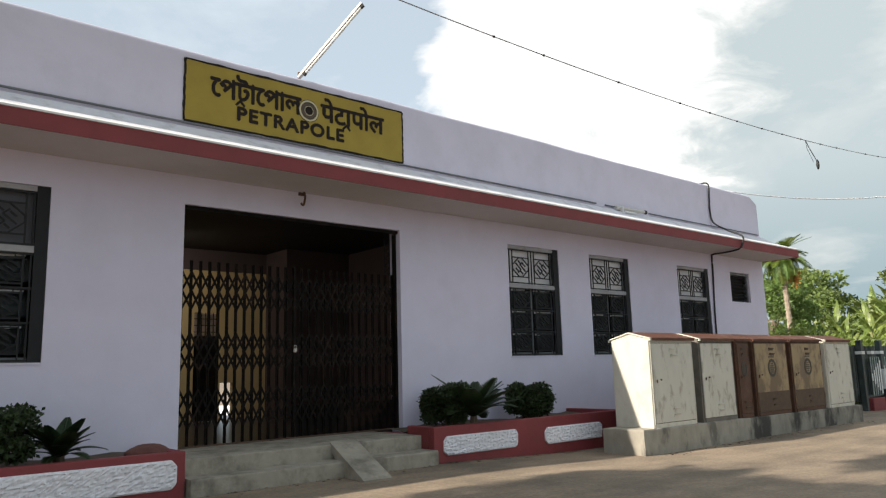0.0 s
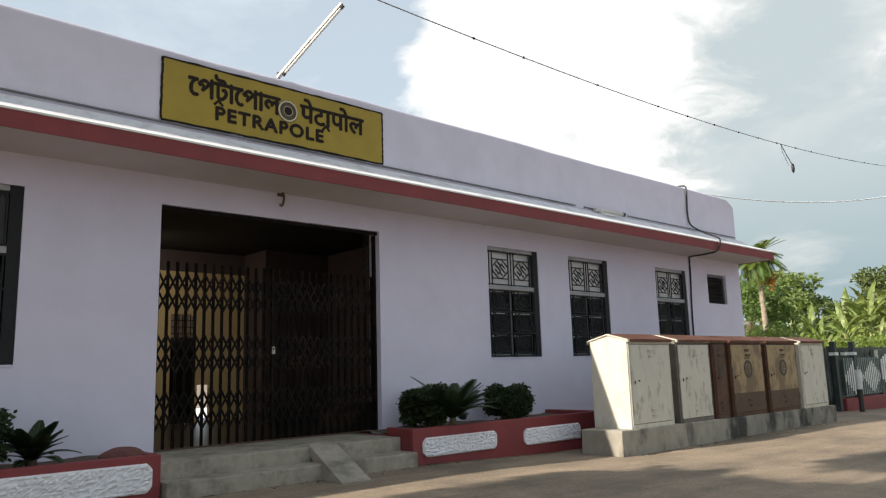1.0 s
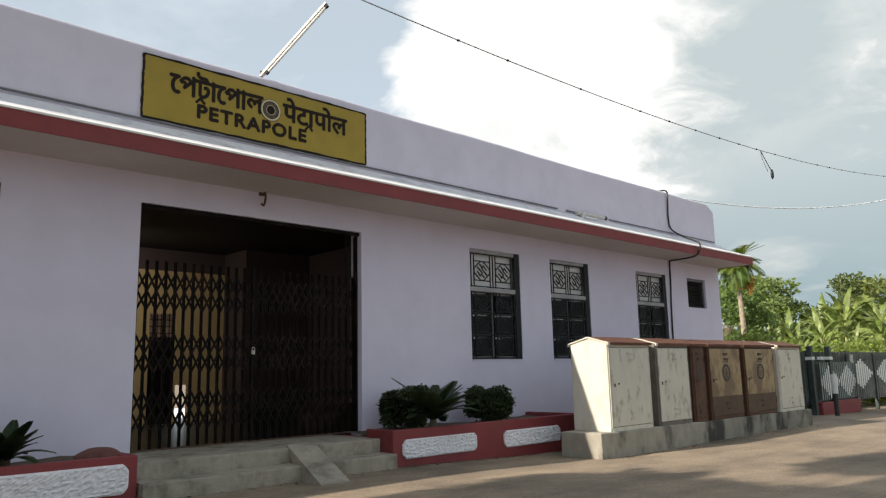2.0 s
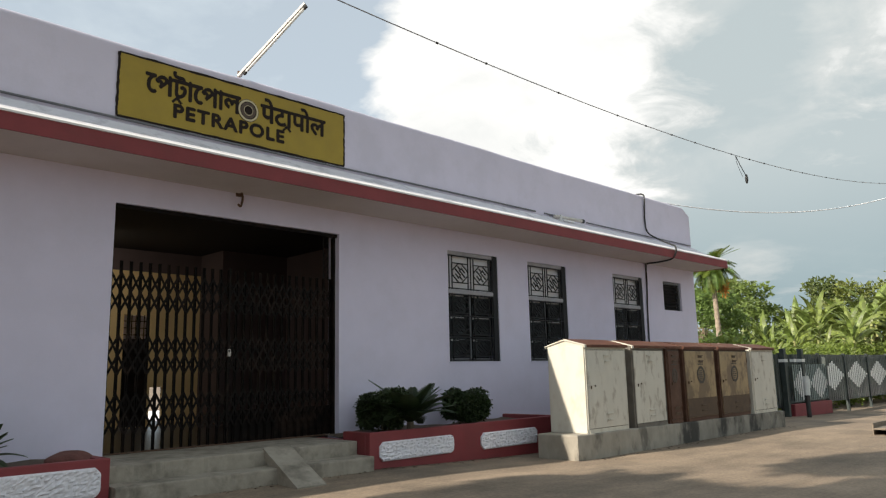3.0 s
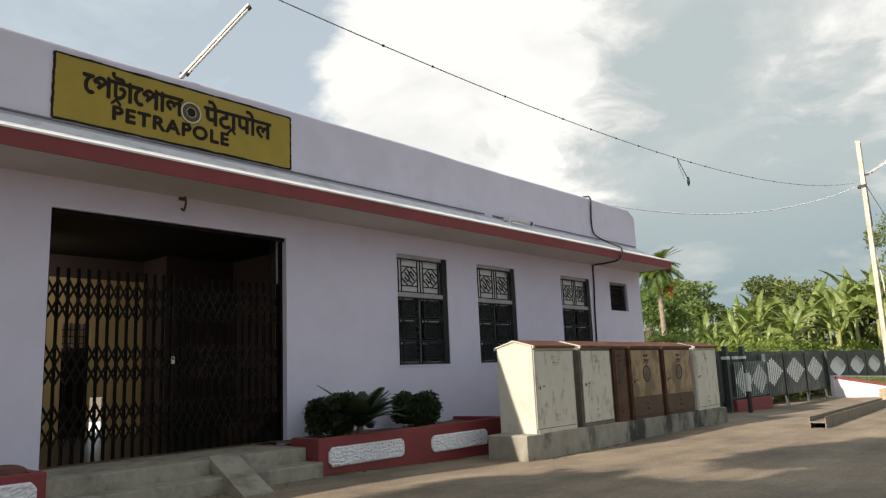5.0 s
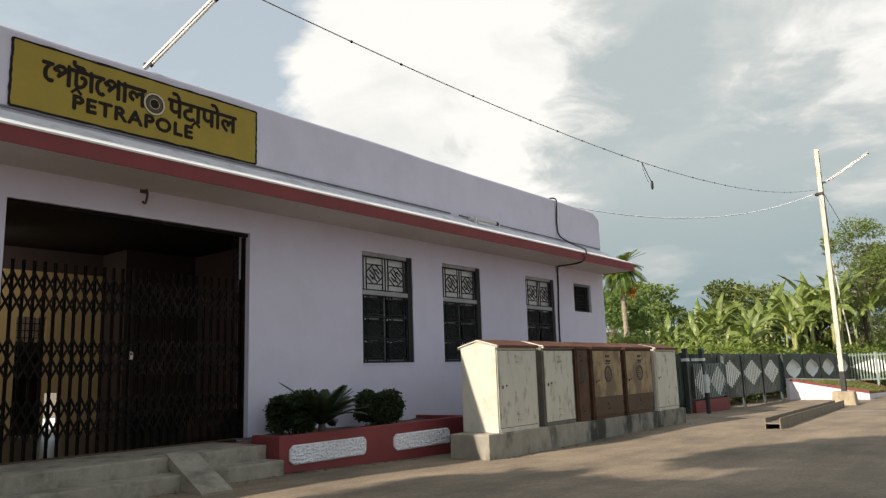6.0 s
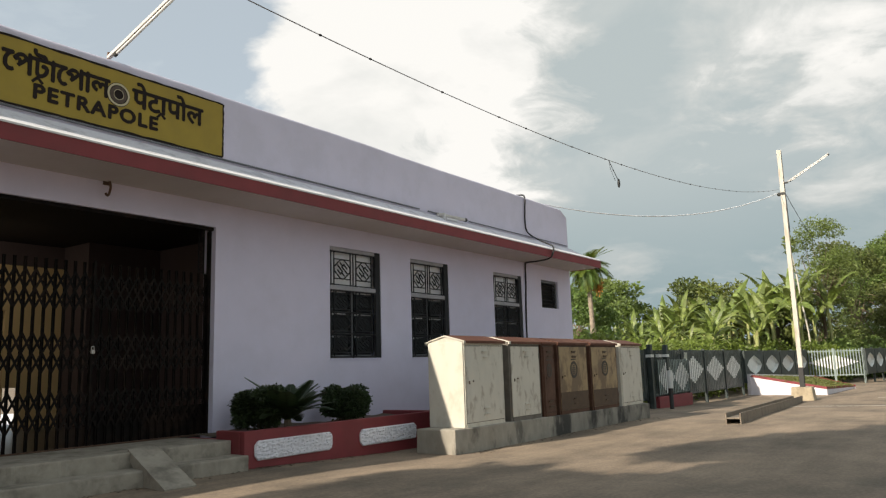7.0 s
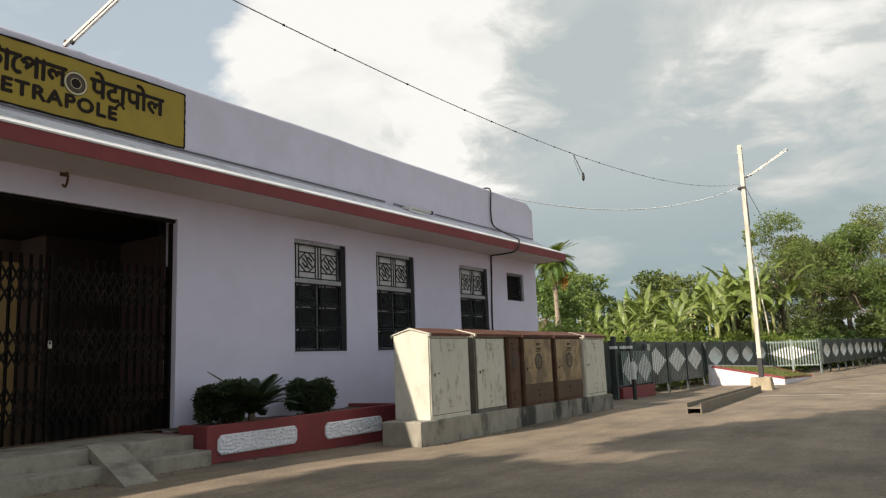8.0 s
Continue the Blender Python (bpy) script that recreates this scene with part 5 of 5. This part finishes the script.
base = [(A * (1 - u) + D * u) * (1 - v) + (B * (1 - u) + C * u) * v for u, v in zip(uu, vv)]
gv, gf = [], []
for i, p in enumerate(base):
    a = rng.random() * 6.28
    dx, dy, hgt = 0.05 * math.cos(a), 0.05 * math.sin(a), 0.03 + 0.06 * rng.random()
    gv += [(p.x - dx, p.y - dy, p.z + 0.03), (p.x + dx, p.y + dy, p.z + 0.03), (p.x + 0.05 * rng.normal(), p.y + 0.05 * rng.normal(), p.z + 0.05 + hgt)]
    gf.append((3 * i, 3 * i + 1, 3 * i + 2))
tagged(part("grass", soup("grass", gv, gf, M_GRASS), M_GRASS), "short green grass on the raised bed", "grass", kind="stuff")

PB = Vector((30.4, -3.60, -0.35))
pole = thing("lamp_pole", "tall pale steel pole with a black foot in a concrete block", "pole", PB, "yard lamp poles")
bm = box(bmesh.new(), -0.34, 0.34, -0.40, 0.40, -0.1, 0.42, bevel=0.04)
for v in bm.verts:
    if v.co.z > 0.2:
        v.co.x *= 0.86
        v.co.y *= 0.86
    v.co += Vector((0.02, 0.02, 0.02)) * noise.noise(v.co * 4)
part("footing", bm, M_FOOTING, pole, "rough concrete footing block")
lean = Vector((0, -0.05, 0))
bm = bmesh.new()
for s in (-1, 1):
    bar(bm, (s * 0.07, 0, 0.38), Vector((s * 0.07, 0, 1.14)) + lean * 0.12, 0.03, 0.17)
bar(bm, (0, 0, 0.38), Vector((0, 0, 1.14)) + lean * 0.12, 0.14, 0.035)
part("foot", bm, M_POLE_BLACK, pole, "black painted pole foot")
bm = bmesh.new()
for s in (-1, 1):
    bar(bm, Vector((s * 0.07, 0, 1.14)) + lean * 0.12, Vector((s * 0.07, 0, 9.55)) + lean, 0.03, 0.15)
bar(bm, Vector((0, 0, 1.14)) + lean * 0.12, Vector((0, 0, 9.55)) + lean, 0.14, 0.035)
part("shaft", bm, M_POLE, pole, "pale painted steel shaft")
bm = bmesh.new()
box(bm, -0.11, 0.11, -0.11, 0.16, 7.76, 7.86)
box(bm, -0.03, 0.03, -0.26, -0.07, 8.20, 8.26)
part("clamp", bm, M_CABLE, pole, "dark wire clamp")
rod_me = rod(bmesh.new(), (0.12, -0.1, 8.2), (0.10, -0.12, 6.3), 0.014, 6)
part("cable", rod_me, M_CABLE, pole)
tube_light("tube_light", (30.4, -3.84, 7.90), (30.4, -5.36, 8.74), "slanting tube light on the yard pole")


def rail_beam():
    a, b = Vector((15.95, -4.87, ground_height(15.95))), Vector((29.2, -3.62, ground_height(29.2)))
    t = thing("steel_beam", "long rusty steel beam lying on the yard", "beam", a)
    d = b - a
    u = d.normalized()
    s = Vector((-u.y, u.x, 0))
    bm = bmesh.new()
    for k in (-1, 1):
        bar(bm, s * 0.14 * k + Vector((0, 0, 0.11)), d + s * 0.14 * k + Vector((0, 0, 0.11)), 0.22, 0.025, s)
    bar(bm, Vector((0, 0, 0.115)), d + Vector((0, 0, 0.115)), 0.03, 0.26, s)
    part("beam", bm, M_STEEL, t)


rail_beam()


# ---- wires ----
def catenary(a, b, sag, n=40):
    a, b = Vector(a), Vector(b)
    return [a.lerp(b, k / n) - Vector((0, 0, sag * 4 * (k / n) * (1 - k / n))) for k in range(n + 1)]


string = thing("string_wire", "black overhead wire with small knots across the yard", "wire", (0, 0, 0))
line = [Vector((x, -3.5, 4.975 + 0.0045 * (x - 6.0) ** 2)) for x in [-16 + 46.35 * k / 60 for k in range(61)]]
tube_path("wire", line, 0.0068, M_WIRE, string, sides=5)
knot = bmesh.new()
bmesh.ops.create_icosphere(knot, subdivisions=1, radius=0.017, matrix=Matrix.Diagonal((1.6, 1, 1, 1)))
knot_me = mesh_of("knot", knot, M_CABLE)
x = -6.0
krng = random.Random(9)
while x < 30:
    part("knot", knot_me, M_CABLE, string, at=(x, -3.5, 4.975 + 0.0045 * (x - 6.0) ** 2))
    x += krng.choice((0.75, 0.85, 0.8, 1.5))
bz = 4.975 + 0.0045 * (13.73 - 6.0) ** 2
tube_path("strand", [(13.73, -3.5, bz), (13.90, -3.51, bz - 0.17), (14.12, -3.51, bz - 0.33)], 0.008, M_CABLE, string)
tube_path("strand", [(13.73, -3.5, bz), (13.80, -3.49, bz - 0.15), (14.00, -3.50, bz - 0.38)], 0.004, M_CABLE, string)
bm = bmesh.new()
bmesh.ops.create_icosphere(bm, subdivisions=2, radius=1, matrix=Matrix.Translation((14.15, -3.51, bz - 0.40)) @ Matrix.Diagonal((0.035, 0.03, 0.10, 1)))
part("tassel", bm, M_CABLE, string, "dark hanging end of the wire")
far_pole = thing("lamp_pole", "pale steel pole beyond the entrance planter", "pole", (-16, -3.5, 0), "yard lamp poles")
part("shaft", rod(bmesh.new(), (0, 0, -0.2), (0, 0, 8.2), 0.09, 10), M_POLE, far_pole)

pale = thing("pale_wire", "sagging pale wire from the roof to the yard pole", "wire", (0, 0, 0))
tube_path("wire", catenary((17.3, 0.2, 5.56), (30.4, -3.5, 7.52), 0.63), 0.016, M_CABLE_PALE, pale, sides=5)
stay = thing("stay_wire", "thin stay wire behind the yard pole", "wire", (0, 0, 0))
tube_path("wire", catenary((30.5, -3.7, 7.5), (53.6, -1.3, 8.2), 0.15), 0.012, M_CABLE, stay, sides=4)


# ---- plants beyond the fence ----
GZ = ground_height(60)


def banana_leaf_mesh(length, width, droop, rise, seed):
    """A long blade with a midrib, torn edges and a droop, leaving the origin along +x."""
    rng = random.Random(seed)
    n = 16
    verts, faces = [], []
    pts = []
    p, ang = Vector((0, 0, 0)), rise
    for i in range(n + 1):
        pts.append(p.copy())
        p = p + Vector((math.cos(ang), 0, math.sin(ang))) * (length / n)
        ang -= droop / n * (0.4 + 1.2 * i / n)
    for i in range(n):
        t0, t1 = i / n, (i + 1) / n
        wd = lambda t: 0.012 + width * max(0.0, math.sin(math.pi * min(1, max(0, (t - 0.10) / 0.9)) ** 0.75)) * 0.5
        for s in (-1, 1):
            fold = 0.25 + 0.2 * rng.random()
            gap = 0.0 if rng.random() < 0.55 else rng.uniform(0.1, 0.35)
            w0, w1 = wd(t0), wd(t1)
            a, b = pts[i], pts[i + 1]
            b_in = a.lerp(b, 1 - gap * 0.3)
            k = len(verts)
            verts += [tuple(a), tuple(b), tuple(b_in + Vector((0.04, s * w1, -fold * w1 + 0.02 * rng.random()))), tuple(a + Vector((0.05 + 0.03 * rng.random(), s * w0, -fold * w0)))]
            faces.append((k, k + 1, k + 2, k + 3) if s < 0 else (k, k + 3, k + 2, k + 1))
    return soup("leaf", verts, faces, M_BANANA)


BANANA_LEAVES = [banana_leaf_mesh(2.3, 0.42, dr, ri, i) for i, (dr, ri) in enumerate(((1.2, 1.3), (1.9, 1.2), (2.4, 1.05), (2.8, 0.8), (0.75, 1.42)))]


def banana_plant(at, height, seed):
    rng = random.Random(seed)
    b = thing("banana_plant", "banana plant with long torn bright green leaves", "banana plant", at, "banana grove")
    h = height * 0.58
    bm = bmesh.new()
    lean = Vector((rng.uniform(-0.2, 0.2), rng.uniform(-0.2, 0.2), h))
    rod(bm, (0, 0, -0.1), lean, 0.13, 9, 0.075)
    part("stem", bm, M_STEM, b, smooth=True)
    n = rng.randint(9, 12)
    for k in range(n):
        kind = (4, 0, 1, 2, 1, 0, 2, 3, 1, 2, 3, 3)[k]
        o = part("leaf", BANANA_LEAVES[kind], M_BANANA, b)
        s = height * rng.uniform(0.11, 0.17)
        o.matrix_basis = Matrix.Translation(lean - Vector((0, 0, 0.06 * k))) @ Matrix.Rotation(k * 2.3 + rng.uniform(-0.5, 0.5), 4, "Z") @ Matrix.Rotation(rng.uniform(-0.5, 0.5), 4, "X") @ Matrix.Diagonal((s, s, s, 1))
    return b


brng = random.Random(21)
for row, (x, y0, y1, step, hh) in enumerate(((37.5, 1.0, 6.6, 0.8, 4.6), (42.0, 0.4, 9.0, 0.7, 5.8), (47.5, -0.2, 9.0, 0.7, 6.9), (51.5, -1.9, 4.0, 0.75, 7.7))):
    y = y0
    while y < y1:
        banana_plant((x + brng.uniform(-1.3, 1.3), y + brng.uniform(-0.4, 0.4), GZ), hh * (1.06 - 0.03 * max(0.0, y)) * brng.uniform(0.85, 1.15), brng.randint(0, 9999))
        y += step * brng.uniform(0.8, 1.3)


def palm(at, height, crown, seed):
    rng = random.Random(seed)
    p = thing("palm_tree", "slender palm with a tuft of arching fronds and dry orange spray", "palm tree", at)
    bm = bmesh.new()
    prev = Vector((0, 0, -0.2))
    n = 16
    for k in range(n):
        q = Vector((0.05 * math.sin(k * 0.3), 0.04 * k / n, height * (k + 1) / n))
        rod(bm, prev, q, 0.125 - 0.03 * k / n, 9, 0.11 - 0.03 * k / n)
        prev = q
    part("trunk", bm, M_PALM_BARK, p)
    kinds = [frond_mesh(crown, dr, 26, 0.026, crown * 0.32, M_PALM, ri) for dr, ri in ((0.5, 1.2), (0.95, 1.0), (0.25, 1.35), (1.4, 0.8))]
    for k in range(58):
        o = part("frond", kinds[k % 4], M_PALM, p)
        s = rng.uniform(0.8, 1.1)
        o.matrix_basis = Matrix.Translation(prev) @ Matrix.Rotation(k * 2.4, 4, "Z") @ Matrix.Rotation(rng.uniform(-0.2, 0.25) if k < 22 else rng.uniform(0.3, 1.15), 4, "Y") @ Matrix.Diagonal((s, s, s, 1))
    r2 = np.random.default_rng(seed)
    part("dry_spray", leaf_cloud(r2, [(0.1, -0.32, height - 0.85, 0.14, 0.14, 0.34)], 200, 0.16, M_PALM_DRY, "dry_spray", 0.2, 0.6), M_PALM_DRY, p, "orange drying spray")
    part("dry_frond", leaf_cloud(r2, [(0.0, 0.25, height - 0.55, 0.25, 0.25, 0.35)], 160, 0.25, M_PALM, "dry_frond", 0.2, 0.5), M_PALM, p)


palm((29.0, 4.05, GZ), 5.7, 1.05, 31)


def tree(at, height, spread, seed, mat, label, leaves=9000, size=0.24, trunk=0.2, low=0.3, clumps_n=26):
    rng = np.random.default_rng(seed)
    t = thing("tree", label, "tree", at)
    bm = bmesh.new()
    top = Vector((rng.normal() * 0.3, rng.normal() * 0.3, height * 0.72))
    rod(bm, (0, 0, -0.2), top * 0.5, trunk, 9, trunk * 0.7)
    rod(bm, top * 0.5, top, trunk * 0.7, 8, trunk * 0.25)
    clumps = []
    for k in range(clumps_n):
        a = rng.random() * 6.28
        f = rng.random()
        z = height * (low + (1 - low) * f)
        r = spread * (0.25 + 0.75 * math.sin(math.pi * (0.18 + 0.72 * f))) * (0.45 + 0.55 * rng.random())
        c = Vector((r * math.cos(a), r * math.sin(a), z))
        s = spread * rng.uniform(0.20, 0.36)
        clumps.append((c.x, c.y, c.z, s, s, s * rng.uniform(0.55, 0.8)))
        rod(bm, top * rng.uniform(0.35, 0.95), c * 0.92, trunk * 0.22, 5, trunk * 0.06)
    part("trunk", bm, M_BARK, t)
    part("crown", leaf_cloud(rng, clumps, leaves, size, mat), mat, t)
    return t


tree((74, -3.4, GZ), 11.6, 3.9, 41, M_TREE, "broad leafy green tree beyond the fence", 40000, 0.19, 0.28, 0.02, 52)
tree((84, -6.6, GZ), 13.8, 5.2, 42, M_TREE, "tall broad leafy green tree beyond the fence", 40000, 0.20, 0.32, 0.04, 52)
tree((54, -1.1, GZ), 10.4, 2.6, 43, M_TREE, "airy leafy green tree behind the yard pole", 18000, 0.13, 0.14, 0.08, 50)
tree((63, -1.8, GZ), 9.8, 3.1, 44, M_TREE_DARK, "dark leafy green tree beyond the fence", 17000, 0.23, 0.2, 0.0, 44)
tree((92, -11.5, GZ), 15.0, 5.0, 45, M_TREE, "broad leafy green tree beyond the fence", 12000, 0.3, 0.3, 0.12, 30)
tree((54, 1.6, GZ), 6.0, 2.4, 46, M_TREE_DARK, "dark leafy green tree behind the banana grove", 7000, 0.25, 0.16, 0.1, 26)
tree((37, 8.4, GZ), 5.8, 2.4, 47, M_TREE, "leafy green tree beside the station", 8000, 0.2, 0.14, 0.05, 26)
tree((46, 9.0, GZ), 6.3, 3.0, 48, M_TREE, "leafy green tree behind the banana grove", 8000, 0.25, 0.16, 0.08, 26)
tree((56, 8.0, GZ), 7.6, 3.2, 49, M_TREE_DARK, "dark leafy green tree behind the banana grove", 8000, 0.28, 0.18, 0.08, 26)
tree((58, 16.0, GZ), 8.0, 3.6, 50, M_TREE, "leafy green tree behind the banana grove", 8000, 0.28, 0.18, 0.08, 26)
tree((50, 4.5, GZ), 6.2, 2.6, 51, M_TREE, "leafy green tree behind the banana grove", 7000, 0.25, 0.16, 0.08, 26)


def hedge(points, width, height, count, seed, mat, size, label, name="hedge"):
    rng = np.random.default_rng(seed)
    clumps = []
    for (xa, ya), (xb, yb) in zip(points, points[1:]):
        n = max(2, int(math.hypot(xb - xa, yb - ya) / 0.7))
        for k in range(n):
            t = k / n
            for z in (0.25, 0.7):
                s = rng.uniform(0.45, 0.9)
                clumps.append((xa + (xb - xa) * t + rng.normal() * width * 0.3, ya + (yb - ya) * t + rng.normal() * width * 0.3, GZ + height * z * rng.uniform(0.8, 1.15), s, s, s * 0.7))
    tagged(part(name, leaf_cloud(rng, clumps, count, size, mat, name, 0.4), mat), label, "hedge", kind="stuff")


hedge([(21.5, 1.0), (30, 1.1), (38, 1.0), (46, 0.2), (50, -2.6)], 1.0, 2.6, 36000, 61, M_HEDGE, 0.16, "bright green hedge of low shrubs behind the fence")
hedge([(24, 3.5), (32, 4.0), (40, 5.5), (46, 8.0)], 1.6, 2.6, 16000, 62, M_HEDGE, 0.2, "green undergrowth below the banana grove")
hedge([(50.5, -1.6), (62, -2.9), (76, -4.0)], 1.4, 3.0, 22000, 63, M_TREE, 0.22, "green undergrowth along the far fence")
hedge([(66, -16), (72, -4), (74, 10), (72, 26), (60, 40)], 3.0, 4.6, 24000, 64, M_TREE_DARK, 0.5, "far dark green woods", "far_woods")

# trees of the forecourt whose shade falls on the yard
tree((-7.0, -3.9, 0.0), 13.0, 3.0, 71, M_TREE, "tall leafy tree shading the station forecourt", 15000, 0.34, 0.3, 0.42, 34)
tree((-6.0, -7.0, 0.0), 18.0, 4.0, 72, M_TREE, "tall leafy tree shading the station forecourt", 17000, 0.38, 0.35, 0.38, 36)
tree((-13.0, -8.0, 0.0), 17.0, 4.5, 73, M_TREE, "tall leafy tree shading the station forecourt", 15000, 0.38, 0.35, 0.3, 36)


# small roadside hut far beyond the fence
hut = thing("roadside_hut", "small white hut with a red sheet roof far down the road", "hut", (86.0, -5.9, GZ))
part("wall", wall_mesh(-1.6, 1.6, 0.0, 3.4, -1.4, 1.4, [(-0.4, 0.5, 0.02, 1.9)]), M_WHITE, hut)
bm = bmesh.new()
extrude_profile(bm, [(-1.8, 3.35), (0.0, 4.1), (1.8, 3.35), (1.8, 3.42), (0.0, 4.18), (-1.8, 3.42)], -1.9, 1.9)
part("roof", bm, M_RED, hut, "red sheet roof")


# thin pale sapling behind the picket fence
sap = thing("sapling", "thin pale bare sapling with a few leaves at the top", "sapling", (47.5, -0.95, GZ))
tube_path("trunk", smooth_curve([(0, 0, 0), (0.1, -0.15, 2.5), (0.0, 0.05, 4.8), (0.1, 0.2, 6.6), (0.0, 0.45, 8.6)]), 0.045, M_POLE, sap)
part("foliage", leaf_cloud(np.random.default_rng(81), [(0.0, 0.4, 8.3, 0.35, 0.35, 0.6), (0.1, 0.2, 6.8, 0.3, 0.3, 0.3), (0, 0.0, 5.0, 0.3, 0.5, 0.3)], 240, 0.22, M_TREE, "foliage", 0.2), M_TREE, sap)


# fallen leaves and grit along the foot of the steps, planter and plinth
lrng = np.random.default_rng(91)
lv, lf = [], []
for i in range(420):
    where = i % 3
    if where == 0:
        px, py = lrng.uniform(3.2, 6.6), -1.26 - abs(lrng.normal()) * 0.12
    elif where == 1:
        px, py = lrng.uniform(6.6, 9.5), -1.28 - abs(lrng.normal()) * 0.10
    else:
        px, py = lrng.uniform(9.6, 17.5), -2.60 - abs(lrng.normal()) * 0.12
    pz, a, s = ground_height(px) + 0.004, lrng.random() * 6.28, lrng.uniform(0.012, 0.032)
    k = len(lv)
    ca, sa = math.cos(a) * s, math.sin(a) * s
    lv += [(px - ca, py - sa, pz), (px + sa * 0.45, py - ca * 0.45, pz + s * 0.35), (px + ca, py + sa, pz + s * 0.1), (px - sa * 0.45, py + ca * 0.45, pz + s * 0.3)]
    lf += [(k, k + 1, k + 2), (k, k + 2, k + 3)]
tagged(part("leaf_litter", soup("leaf_litter", lv, lf, M_SOIL), M_SOIL), "dry brown leaf litter along the wall foot", "leaf litter", kind="stuff")
